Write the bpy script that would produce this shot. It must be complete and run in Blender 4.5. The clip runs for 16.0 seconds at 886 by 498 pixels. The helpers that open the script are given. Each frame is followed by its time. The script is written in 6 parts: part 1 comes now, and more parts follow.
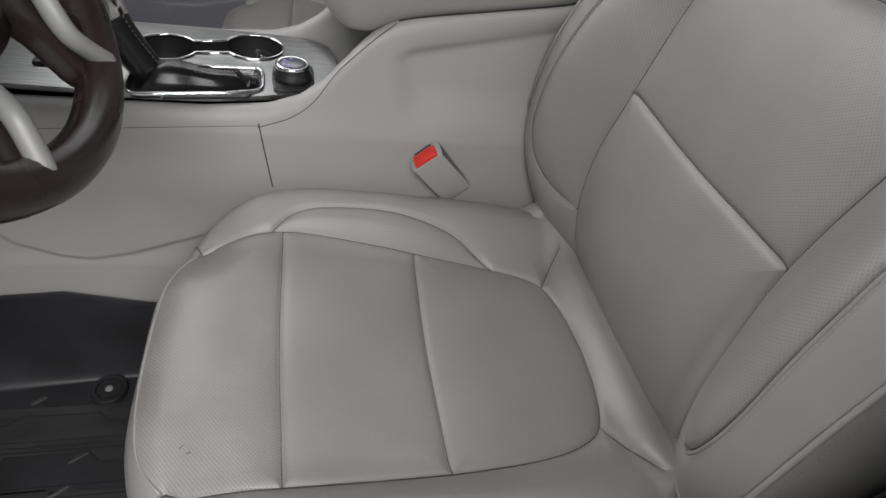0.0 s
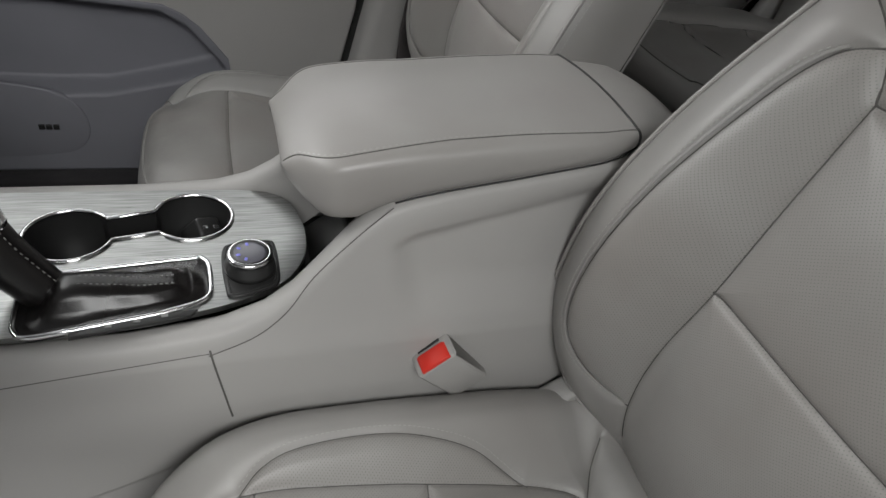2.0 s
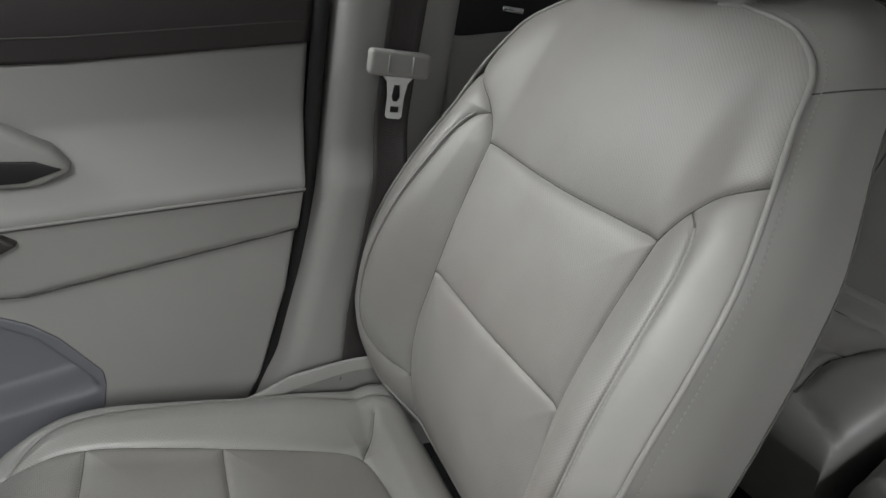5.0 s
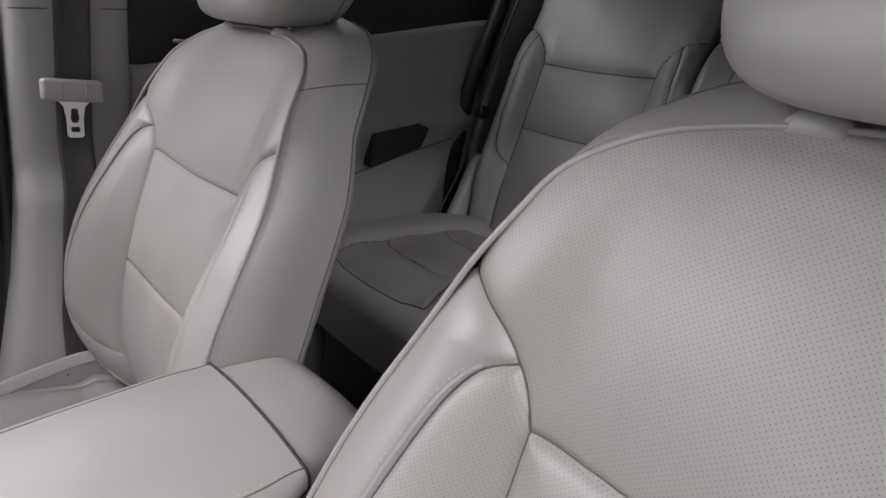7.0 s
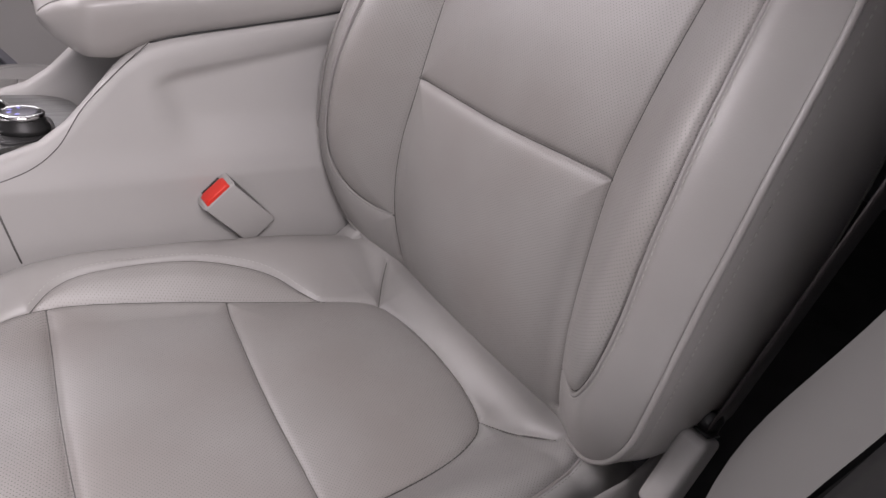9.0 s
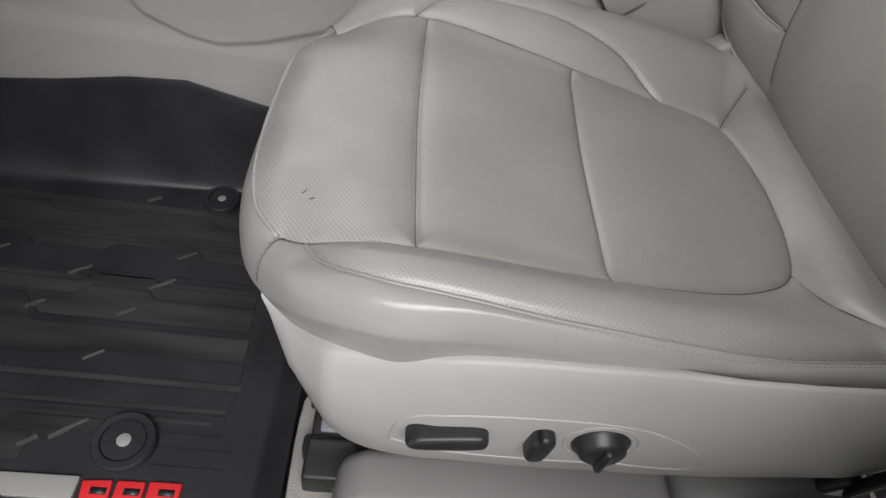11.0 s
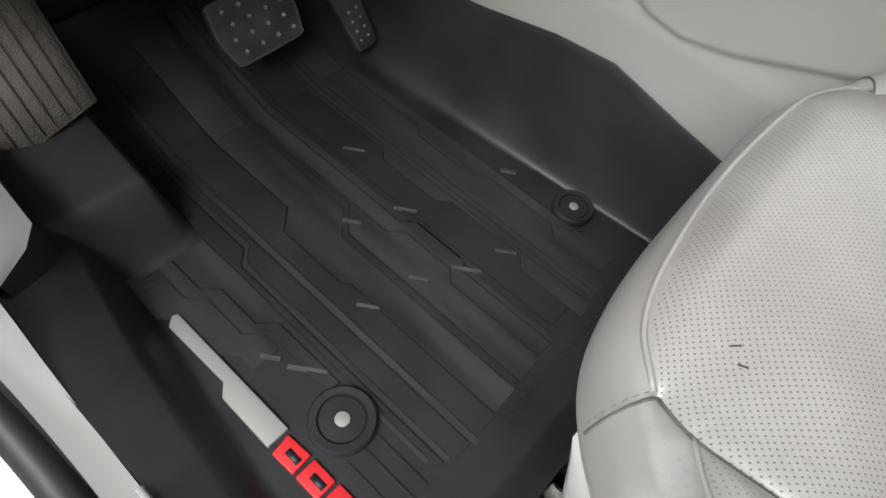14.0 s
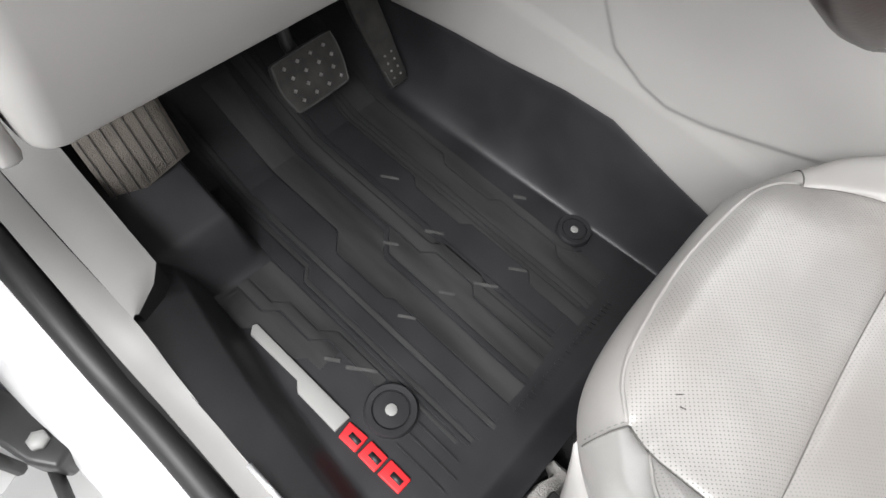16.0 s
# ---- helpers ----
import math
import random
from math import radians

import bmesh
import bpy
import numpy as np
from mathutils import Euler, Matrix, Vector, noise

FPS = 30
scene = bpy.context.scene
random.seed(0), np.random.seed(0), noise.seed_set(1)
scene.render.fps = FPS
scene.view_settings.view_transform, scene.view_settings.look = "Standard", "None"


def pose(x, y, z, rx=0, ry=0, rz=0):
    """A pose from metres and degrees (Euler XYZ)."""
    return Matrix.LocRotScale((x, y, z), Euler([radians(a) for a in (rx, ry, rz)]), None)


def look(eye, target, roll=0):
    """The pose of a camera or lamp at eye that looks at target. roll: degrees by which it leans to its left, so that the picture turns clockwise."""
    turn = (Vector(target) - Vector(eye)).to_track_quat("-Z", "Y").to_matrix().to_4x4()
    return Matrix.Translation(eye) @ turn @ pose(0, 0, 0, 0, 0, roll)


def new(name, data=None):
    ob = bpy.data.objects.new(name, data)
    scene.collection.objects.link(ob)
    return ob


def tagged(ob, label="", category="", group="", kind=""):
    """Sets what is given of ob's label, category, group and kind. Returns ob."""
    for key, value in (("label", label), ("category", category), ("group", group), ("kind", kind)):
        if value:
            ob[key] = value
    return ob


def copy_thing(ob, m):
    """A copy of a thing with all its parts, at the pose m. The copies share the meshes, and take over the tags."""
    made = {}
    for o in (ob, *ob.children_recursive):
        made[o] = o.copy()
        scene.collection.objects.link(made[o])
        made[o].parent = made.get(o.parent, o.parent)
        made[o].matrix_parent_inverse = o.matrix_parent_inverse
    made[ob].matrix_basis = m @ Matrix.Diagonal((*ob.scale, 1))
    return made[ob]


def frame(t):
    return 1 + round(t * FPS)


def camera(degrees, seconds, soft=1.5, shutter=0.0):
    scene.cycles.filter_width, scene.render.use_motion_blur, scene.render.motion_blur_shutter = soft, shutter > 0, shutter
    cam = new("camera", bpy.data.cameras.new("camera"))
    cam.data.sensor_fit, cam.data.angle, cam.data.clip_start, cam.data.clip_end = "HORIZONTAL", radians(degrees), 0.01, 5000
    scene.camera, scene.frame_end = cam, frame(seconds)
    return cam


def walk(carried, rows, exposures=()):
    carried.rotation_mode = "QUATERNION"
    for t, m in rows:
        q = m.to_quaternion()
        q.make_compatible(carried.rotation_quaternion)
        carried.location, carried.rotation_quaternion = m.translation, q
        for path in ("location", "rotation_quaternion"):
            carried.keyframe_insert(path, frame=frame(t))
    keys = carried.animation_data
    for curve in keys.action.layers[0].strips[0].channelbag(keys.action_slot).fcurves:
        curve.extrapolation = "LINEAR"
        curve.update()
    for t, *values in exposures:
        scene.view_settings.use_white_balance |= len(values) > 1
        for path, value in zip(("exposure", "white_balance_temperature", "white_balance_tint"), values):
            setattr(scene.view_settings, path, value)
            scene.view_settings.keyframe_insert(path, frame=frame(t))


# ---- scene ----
cam = camera(73.5, 16.0)
PATH = [
    (0, (-0.324, -0.744, 0.759), (0.169, 0.699, -0.535), 12.6),
    (0.5, (-0.32, -0.687, 0.753), (0.291, 0.74, -0.508), 13.0),
    (1, (-0.318, -0.651, 0.776), (0.343, 0.752, -0.487), 12.9),
    (1.5, (-0.341, -0.582, 0.795), (0.332, 0.824, -0.457), 12.9),
    (2, (-0.345, -0.475, 0.796), (0.346, 0.936, -0.443), 13.2),
    (2.5, (-0.332, -0.306, 0.737), (0.386, 1.141, -0.442), 13.0),
    (3, (-0.337, -0.143, 0.73), (0.39, 1.339, -0.399), 12.3),
    (3.2, (-0.283, -0.1, 0.69), (0.359, 1.468, -0.373), 12.0),
    (5.3, (-0.23, -0.073, 0.864), (0.708, 1.525, 0.112), 9.7),
    (5.5, (-0.212, -0.103, 0.877), (0.767, 1.482, 0.152), 9.5),
    (6, (-0.186, -0.205, 0.877), (0.9, 1.328, 0.192), 9.0),
    (6.5, (-0.168, -0.299, 0.872), (1.043, 1.149, 0.212), 8.3),
    (7, (-0.178, -0.38, 0.869), (1.16, 0.964, 0.234), 7.7),
    (7.5, (-0.226, -0.532, 0.815), (1.184, 0.74, 0.19), 8.0),
    (8, (-0.261, -0.637, 0.793), (1.148, 0.613, 0.119), 7.3),
    (8.5, (-0.309, -0.695, 0.723), (1.01, 0.592, -0.054), 8.1),
    (9, (-0.321, -0.744, 0.658), (0.766, 0.636, -0.298), 9.6),
    (9.5, (-0.322, -0.789, 0.618), (0.547, 0.591, -0.539), 10.8),
    (10, (-0.335, -0.815, 0.599), (0.279, 0.544, -0.734), 11.8),
    (10.2, (-0.338, -0.818, 0.599), (0.19, 0.533, -0.778), 12.2),
    (12.3, (-0.408, -0.65, 0.534), (-0.712, 0.564, -1.026), 13.3),
    (12.5, (-0.416, -0.642, 0.525), (-0.796, 0.534, -1.047), 13.1),
    (13, (-0.417, -0.617, 0.508), (-0.939, 0.465, -1.091), 12.5),
    (13.5, (-0.416, -0.617, 0.512), (-1.008, 0.398, -1.107), 12.1),
    (14, (-0.446, -0.637, 0.495), (-1.061, 0.341, -1.137), 12.1),
    (14.5, (-0.473, -0.631, 0.477), (-1.056, 0.29, -1.2), 13.0),
    (15, (-0.494, -0.628, 0.501), (-1.034, 0.263, -1.206), 14.0),
    (15.5, (-0.495, -0.65, 0.557), (-1.012, 0.242, -1.156), 14.6),
    (16, (-0.481, -0.679, 0.637), (-0.989, 0.225, -1.073), 15.2),
]
EXPOSURES = [(0, -0.1, 6500, 11), (1.5, -0.1, 6500, 9), (2.5, -0.25, 6600, 6), (3.2, -0.1, 6580, 0), (5.4, 0.35, 6500, 8), (6.0, 0.45, 6480, 10), (6.6, 0.72, 6450, 12), (7.4, 0.5, 6600, 20), (8.2, 0.3, 6650, 23), (9.5, 0.3, 6600, 21), (10.2, 0.15, 6500, 16), (12.4, 0.3, 6560, 9), (13, 0.38, 6560, 9), (14.5, 0.82, 6530, 10), (16, 1.07, 6500, 11)]
walk(cam, [(t, look(e, g, r)) for t, e, g, r in PATH], EXPOSURES)

from mathutils.bvhtree import BVHTree

# ---- exposure and light ----
world = bpy.data.worlds.new("shop")
scene.world = world
world.use_nodes = True
world.node_tree.nodes["Background"].inputs[0].default_value = (0.95, 0.97, 1.0, 1)
world.node_tree.nodes["Background"].inputs[1].default_value = 0.32


def area(name, eye, target, sx, sy, power, color=(1, 1, 1)):
    d = bpy.data.lights.new(name, "AREA")
    d.shape, d.size, d.size_y, d.energy, d.color = "RECTANGLE", sx, sy, power, color
    ob = new(name, d)
    ob.matrix_world = look(eye, target)
    return ob


area("shop_light", (-0.15, -2.4, 2.4), (-0.35, -0.4, 0.3), 2.6, 0.9, 104)
area("shop_light", (-2.2, 1.3, 2.3), (0.1, 0.3, 0.6), 2.2, 1.0, 50)
area("shop_light", (-0.4, 2.4, 2.4), (0.0, 0.3, 0.6), 2.6, 1.0, 14)

# ---- materials ----
def mat(name, color, rough=0.5, metal=0.0, bump=None, vary=0.06, vscale=9.0, spec=0.5, coat=0.0, stretch=None, soil=None):
    """bump: list of (kind, scale, strength, distance); kinds: noise, perf, weave. soil: colour of broad wear."""
    m = bpy.data.materials.new(name)
    m.use_nodes = True
    nt = m.node_tree
    b = nt.nodes["Principled BSDF"]
    b.inputs["Roughness"].default_value = rough
    b.inputs["Metallic"].default_value = metal
    b.inputs["Specular IOR Level"].default_value = spec
    b.inputs["Coat Weight"].default_value = coat
    tc = nt.nodes.new("ShaderNodeTexCoord")
    n1 = nt.nodes.new("ShaderNodeTexNoise")
    n1.inputs["Scale"].default_value, n1.inputs["Detail"].default_value = vscale, 6
    if stretch:
        ms = nt.nodes.new("ShaderNodeMapping")
        ms.inputs["Scale"].default_value = stretch
        nt.links.new(tc.outputs["Object"], ms.inputs["Vector"])
        nt.links.new(ms.outputs["Vector"], n1.inputs["Vector"])
    else:
        nt.links.new(tc.outputs["Object"], n1.inputs["Vector"])
    ramp = nt.nodes.new("ShaderNodeValToRGB")
    lo, hi = [max(0, c * (1 - vary)) for c in color], [min(1, c * (1 + vary)) for c in color]
    ramp.color_ramp.elements[0].position, ramp.color_ramp.elements[1].position = 0.3, 0.7
    ramp.color_ramp.elements[0].color, ramp.color_ramp.elements[1].color = (*lo, 1), (*hi, 1)
    nt.links.new(n1.outputs["Fac"], ramp.inputs["Fac"])
    nt.links.new(ramp.outputs["Color"], b.inputs["Base Color"])
    if soil:
        n2 = nt.nodes.new("ShaderNodeTexNoise")
        n2.inputs["Scale"].default_value, n2.inputs["Detail"].default_value = 6.5, 5
        nt.links.new(tc.outputs["Object"], n2.inputs["Vector"])
        rs = nt.nodes.new("ShaderNodeMapRange")
        rs.inputs["From Min"].default_value, rs.inputs["From Max"].default_value = 0.42, 0.68
        rs.inputs["To Max"].default_value = 0.75
        nt.links.new(n2.outputs["Fac"], rs.inputs["Value"])
        ms2 = nt.nodes.new("ShaderNodeMixRGB")
        ms2.inputs["Color2"].default_value = (*soil, 1)
        nt.links.new(rs.outputs["Result"], ms2.inputs["Fac"])
        nt.links.new(ramp.outputs["Color"], ms2.inputs["Color1"])
        nt.links.new(ms2.outputs["Color"], b.inputs["Base Color"])
    mr = nt.nodes.new("ShaderNodeMapRange")
    mr.inputs["To Min"].default_value, mr.inputs["To Max"].default_value = rough - 0.07, min(1, rough + 0.09)
    nt.links.new(n1.outputs["Fac"], mr.inputs["Value"])
    nt.links.new(mr.outputs["Result"], b.inputs["Roughness"])
    last = None
    for kind, scale, strength, dist in bump or ():
        if kind == "noise":
            t = nt.nodes.new("ShaderNodeTexNoise")
            t.inputs["Scale"].default_value, t.inputs["Detail"].default_value = scale, 8
            out = t.outputs["Fac"]
            nt.links.new(tc.outputs["Object"], t.inputs["Vector"])
        elif kind == "perf":
            mp = nt.nodes.new("ShaderNodeMapping")
            mp.inputs["Rotation"].default_value = (0, 0, radians(38))
            t = nt.nodes.new("ShaderNodeTexVoronoi")
            t.voronoi_dimensions = "2D"
            t.inputs["Scale"].default_value, t.inputs["Randomness"].default_value = scale, 0.04
            nt.links.new(tc.outputs["UV"], mp.inputs["Vector"])
            nt.links.new(mp.outputs["Vector"], t.inputs["Vector"])
            out = t.outputs["Distance"]
        else:
            ws = []
            for turn in (0, 90):
                mp = nt.nodes.new("ShaderNodeMapping")
                mp.inputs["Rotation"].default_value = (0, 0, radians(turn))
                t = nt.nodes.new("ShaderNodeTexWave")
                t.inputs["Scale"].default_value = scale
                nt.links.new(tc.outputs["Object"], mp.inputs["Vector"])
                nt.links.new(mp.outputs["Vector"], t.inputs["Vector"])
                ws.append(t.outputs["Fac"])
            mm = nt.nodes.new("ShaderNodeMath")
            mm.operation = "MULTIPLY"
            nt.links.new(ws[0], mm.inputs[0])
            nt.links.new(ws[1], mm.inputs[1])
            out = mm.outputs[0]
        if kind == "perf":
            # hole shade is put into the colour: dots darker than the leather
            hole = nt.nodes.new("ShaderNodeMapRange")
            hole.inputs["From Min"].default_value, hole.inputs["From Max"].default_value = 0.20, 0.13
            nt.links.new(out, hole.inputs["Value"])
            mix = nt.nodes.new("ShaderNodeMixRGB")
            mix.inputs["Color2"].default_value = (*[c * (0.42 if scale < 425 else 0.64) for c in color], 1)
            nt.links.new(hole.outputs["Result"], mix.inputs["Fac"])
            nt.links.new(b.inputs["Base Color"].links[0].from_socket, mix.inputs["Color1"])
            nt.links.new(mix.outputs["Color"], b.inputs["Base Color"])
            neg = nt.nodes.new("ShaderNodeMath")
            neg.operation = "SUBTRACT"
            neg.inputs[0].default_value = 1.0
            nt.links.new(hole.outputs["Result"], neg.inputs[1])
            out = neg.outputs[0]
        bp = nt.nodes.new("ShaderNodeBump")
        bp.inputs["Strength"].default_value, bp.inputs["Distance"].default_value = strength, dist
        nt.links.new(out, bp.inputs["Height"])
        if last:
            nt.links.new(last, bp.inputs["Normal"])
        last = bp.outputs["Normal"]
    if last:
        nt.links.new(last, b.inputs["Normal"])
    return m


LEATHER = mat("leather", (0.315, 0.307, 0.294), 0.36, bump=[("noise", 900, 0.15, 0.0006), ("noise", 30, 0.1, 0.003)], soil=(0.285, 0.270, 0.258))
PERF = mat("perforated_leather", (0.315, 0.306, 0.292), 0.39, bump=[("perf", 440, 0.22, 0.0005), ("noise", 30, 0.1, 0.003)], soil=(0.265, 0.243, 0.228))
WORN_LEATHER = mat("worn_leather", (0.315, 0.312, 0.300), 0.30, bump=[("noise", 330, 0.22, 0.0009), ("noise", 14, 0.12, 0.006)], vary=0.05, vscale=12)
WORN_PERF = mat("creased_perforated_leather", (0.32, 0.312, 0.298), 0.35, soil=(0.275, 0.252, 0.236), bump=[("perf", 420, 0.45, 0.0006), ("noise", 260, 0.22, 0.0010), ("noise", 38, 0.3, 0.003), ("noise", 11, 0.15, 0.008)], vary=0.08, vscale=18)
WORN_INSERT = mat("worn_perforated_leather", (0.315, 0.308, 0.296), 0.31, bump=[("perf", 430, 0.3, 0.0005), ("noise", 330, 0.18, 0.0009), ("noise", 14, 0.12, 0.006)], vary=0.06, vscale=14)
# dark tubes laid in seams and joints, the groove's shade in their colour
SEAM = mat("dark_seam", (0.11, 0.106, 0.10), 0.8)
STITCH = mat("stitching", (0.40, 0.39, 0.37), 0.8)
WORN_STITCH = mat("worn_stitching", (0.27, 0.265, 0.255), 0.9)
DIM_STITCH = mat("grey_stitching", (0.17, 0.17, 0.165), 0.8)
GREY_PLASTIC = mat("grey_plastic", (0.375, 0.366, 0.354), 0.5, bump=[("noise", 1200, 0.12, 0.0004)], vary=0.03)
DARK_GREY = mat("slate_plastic", (0.195, 0.195, 0.22), 0.5, bump=[("noise", 1200, 0.12, 0.0004)], vary=0.04)
BLACK = mat("black_plastic", (0.02, 0.02, 0.02), 0.4, bump=[("noise", 900, 0.1, 0.0004)])
RUBBER = mat("rubber_mat", (0.019, 0.019, 0.021), 0.44, bump=[("noise", 700, 0.25, 0.0006)], vary=0.3, vscale=14)
DUSTY = mat("dusty_rubber", (0.026, 0.026, 0.0265), 0.5, bump=[("noise", 700, 0.25, 0.0006)], vary=0.5, vscale=16, stretch=(0.35, 2.2, 1))
CARPET = mat("carpet", (0.035, 0.033, 0.035), 0.95, bump=[("noise", 500, 0.9, 0.003)], vary=0.3)
GREY_CARPET = mat("grey_carpet", (0.3, 0.29, 0.275), 0.95, bump=[("noise", 500, 0.9, 0.003)], vary=0.15)
WHEEL_LEATHER = mat("brown_black_leather", (0.020, 0.012, 0.011), 0.27, bump=[("noise", 600, 0.15, 0.0005), ("noise", 60, 0.1, 0.002)], vary=0.3)
BLACK_LEATHER = mat("black_leather", (0.008, 0.007, 0.007), 0.26, spec=0.5, bump=[("noise", 600, 0.2, 0.0006)])
CHROME = mat("chrome", (0.85, 0.85, 0.86), 0.12, 1.0, vary=0.02)
BRUSHED = mat("brushed_metal_trim", (0.30, 0.305, 0.30), 0.30, 1.0, bump=[("noise", 90, 0.05, 0.001)], vary=0.28, vscale=26, stretch=(1, 22, 1))
SILVER = mat("silver_bar", (0.30, 0.30, 0.29), 0.55, 0.2)
RED = mat("red_plastic", (0.75, 0.035, 0.02), 0.4)
WHITE_PAINT = mat("white_car_paint", (0.82, 0.82, 0.82), 0.25, vary=0.01, coat=0.6)
SEAL = mat("rubber_seal", (0.015, 0.015, 0.015), 0.5)
BELT = mat("belt_webbing", (0.062, 0.055, 0.055), 0.7, bump=[("weave", 260, 0.4, 0.0006)])
DARK_TRIM = mat("dark_brown_trim", (0.045, 0.038, 0.038), 0.45, bump=[("noise", 700, 0.2, 0.0006)])
HEADLINER = mat("headliner", (0.35, 0.34, 0.33), 0.9, bump=[("noise", 600, 0.3, 0.001)])

CONCRETE = mat("shop_floor", (0.55, 0.55, 0.54), 0.35, vary=0.08, vscale=2.0)
BRIGHT_STEEL = mat("bright_steel", (0.75, 0.75, 0.76), 0.3, 0.5, vary=0.02)
STUD = mat("pale_stud", (0.24, 0.233, 0.222), 0.6, vary=0.2, vscale=80)
# the same grey plastic, darkened in colour against strong light on the sill
DIMMED_SILL = mat("dimmed_sill_plastic", (0.21, 0.206, 0.2), 0.5, bump=[("noise", 1200, 0.12, 0.0004)], vary=0.05)
# grey plastic as it looks in shadow, the shade put into its colour
SHADED_GREY = mat("shaded_grey_plastic", (0.185, 0.18, 0.178), 0.5, bump=[("noise", 1200, 0.12, 0.0004)], vary=0.05)
WORN = mat("worn_rubber", (0.06, 0.06, 0.058), 0.7, vary=0.3, vscale=60)
RED_RUBBER = mat("red_rubber", (0.62, 0.02, 0.025), 0.5)
PEDAL = mat("pedal_rubber", (0.033, 0.032, 0.030), 0.6, bump=[("noise", 400, 0.3, 0.0008)], vary=0.5, vscale=40)
DIAL_FACE = mat("dial_face", (0.12, 0.12, 0.14), 0.2)
KICK = mat("ribbed_carpet", (0.13, 0.115, 0.10), 0.95, bump=[("noise", 700, 0.8, 0.002)], vary=0.15, vscale=40)
YELLOW = mat("yellow_label", (0.85, 0.62, 0.01), 0.4)
LABEL = mat("white_label", (0.8, 0.8, 0.8), 0.4, vary=0.01)


def plain(name, make):
    m = bpy.data.materials.new(name)
    m.use_nodes = True
    make(m.node_tree.nodes["Principled BSDF"])
    return m


def as_glass(b):
    b.inputs["Transmission Weight"].default_value, b.inputs["Roughness"].default_value, b.inputs["IOR"].default_value = 1, 0, 1.05


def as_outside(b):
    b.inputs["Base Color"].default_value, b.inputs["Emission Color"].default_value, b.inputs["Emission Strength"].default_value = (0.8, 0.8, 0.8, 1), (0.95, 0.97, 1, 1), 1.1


def as_glow(b):
    b.inputs["Base Color"].default_value, b.inputs["Emission Color"].default_value, b.inputs["Emission Strength"].default_value = (0.1, 0.1, 0.3, 1), (0.35, 0.35, 1, 1), 0.45


def as_tinted(b):
    nt = b.id_data
    pass_on, shine, both = (nt.nodes.new(k) for k in ("ShaderNodeBsdfTransparent", "ShaderNodeBsdfGlossy", "ShaderNodeMixShader"))
    pass_on.inputs["Color"].default_value = (0.62, 0.63, 0.64, 1)
    shine.inputs["Roughness"].default_value = 0.03
    both.inputs["Fac"].default_value = 0.06
    nt.links.new(pass_on.outputs[0], both.inputs[1])
    nt.links.new(shine.outputs[0], both.inputs[2])
    nt.links.new(both.outputs[0], nt.nodes["Material Output"].inputs["Surface"])


TINTED = plain("tinted_glass", as_tinted)
BACKDROP = plain("glowing_outside", as_outside)
GLASS = plain("window_glass", as_glass)
GLOW = plain("lit_symbol", as_glow)


# ---- helpers for meshes ----
def link(name, verts, faces, material, parent=None, label="", smooth=True, uvs=None):
    me = bpy.data.meshes.new(name)
    me.from_pydata([tuple(map(float, v)) for v in verts], [], [tuple(map(int, f)) for f in faces])
    me.materials.append(material)
    if smooth:
        me.polygons.foreach_set("use_smooth", [True] * len(me.polygons))
    if uvs is not None:
        layer = me.uv_layers.new()
        idx = np.empty(len(me.loops), int)
        me.loops.foreach_get("vertex_index", idx)
        layer.data.foreach_set("uv", np.asarray(uvs, float)[idx].ravel())
    me.update()
    ob = new(name, me)
    if parent:
        ob.parent = parent
    if label:
        ob["label"] = label
    return ob


def part(name, bm, material, parent, label="", smooth=True):
    me = bpy.data.meshes.new(name)
    bm.normal_update()
    bm.to_mesh(me)
    bm.free()
    me.materials.append(material)
    if smooth:
        me.polygons.foreach_set("use_smooth", [True] * len(me.polygons))
    ob = new(name, me)
    if parent:
        ob.parent = parent
    if label:
        ob["label"] = label
    return ob


def empty(name, label, category, group="", at=(0, 0, 0)):
    e = new(name)
    e.location = at
    e.empty_display_size = 0.05
    return tagged(e, label, category, group)


def box(lo, hi, bevel=0.0, seg=2, taper=None):
    """A bevelled box between two corners, as a bmesh."""
    bm = bmesh.new()
    bmesh.ops.create_cube(bm, size=1)
    for v in bm.verts:
        v.co = Vector([lo[i] + (v.co[i] + 0.5) * (hi[i] - lo[i]) for i in range(3)])
    if bevel:
        bmesh.ops.bevel(bm, geom=bm.edges[:], offset=bevel, segments=seg, affect="EDGES", profile=0.5)
    return bm


def prism(outline, axis, lo, hi, bevel=0.0, seg=3):
    """A closed outline of (u, v) pulled along axis; u, v are the other two axes in order."""
    bm = bmesh.new()
    i = "xyz".index(axis)
    o = [k for k in range(3) if k != i]
    def at(p, w):
        c = [0, 0, 0]
        c[i], c[o[0]], c[o[1]] = w, p[0], p[1]
        return c
    a = [bm.verts.new(at(p, lo)) for p in outline]
    b = [bm.verts.new(at(p, hi)) for p in outline]
    n = len(outline)
    bm.faces.new(a)
    bm.faces.new(b[::-1])
    for k in range(n):
        bm.faces.new((a[k], b[k], b[(k + 1) % n], a[(k + 1) % n]))
    bmesh.ops.recalc_face_normals(bm, faces=bm.faces[:])
    if bevel:
        es = [e for e in bm.edges if len(e.link_faces) == 2 and e.calc_face_angle(0) > 0.6]
        bmesh.ops.bevel(bm, geom=es, offset=bevel, segments=seg, affect="EDGES", profile=0.5)
    return bm


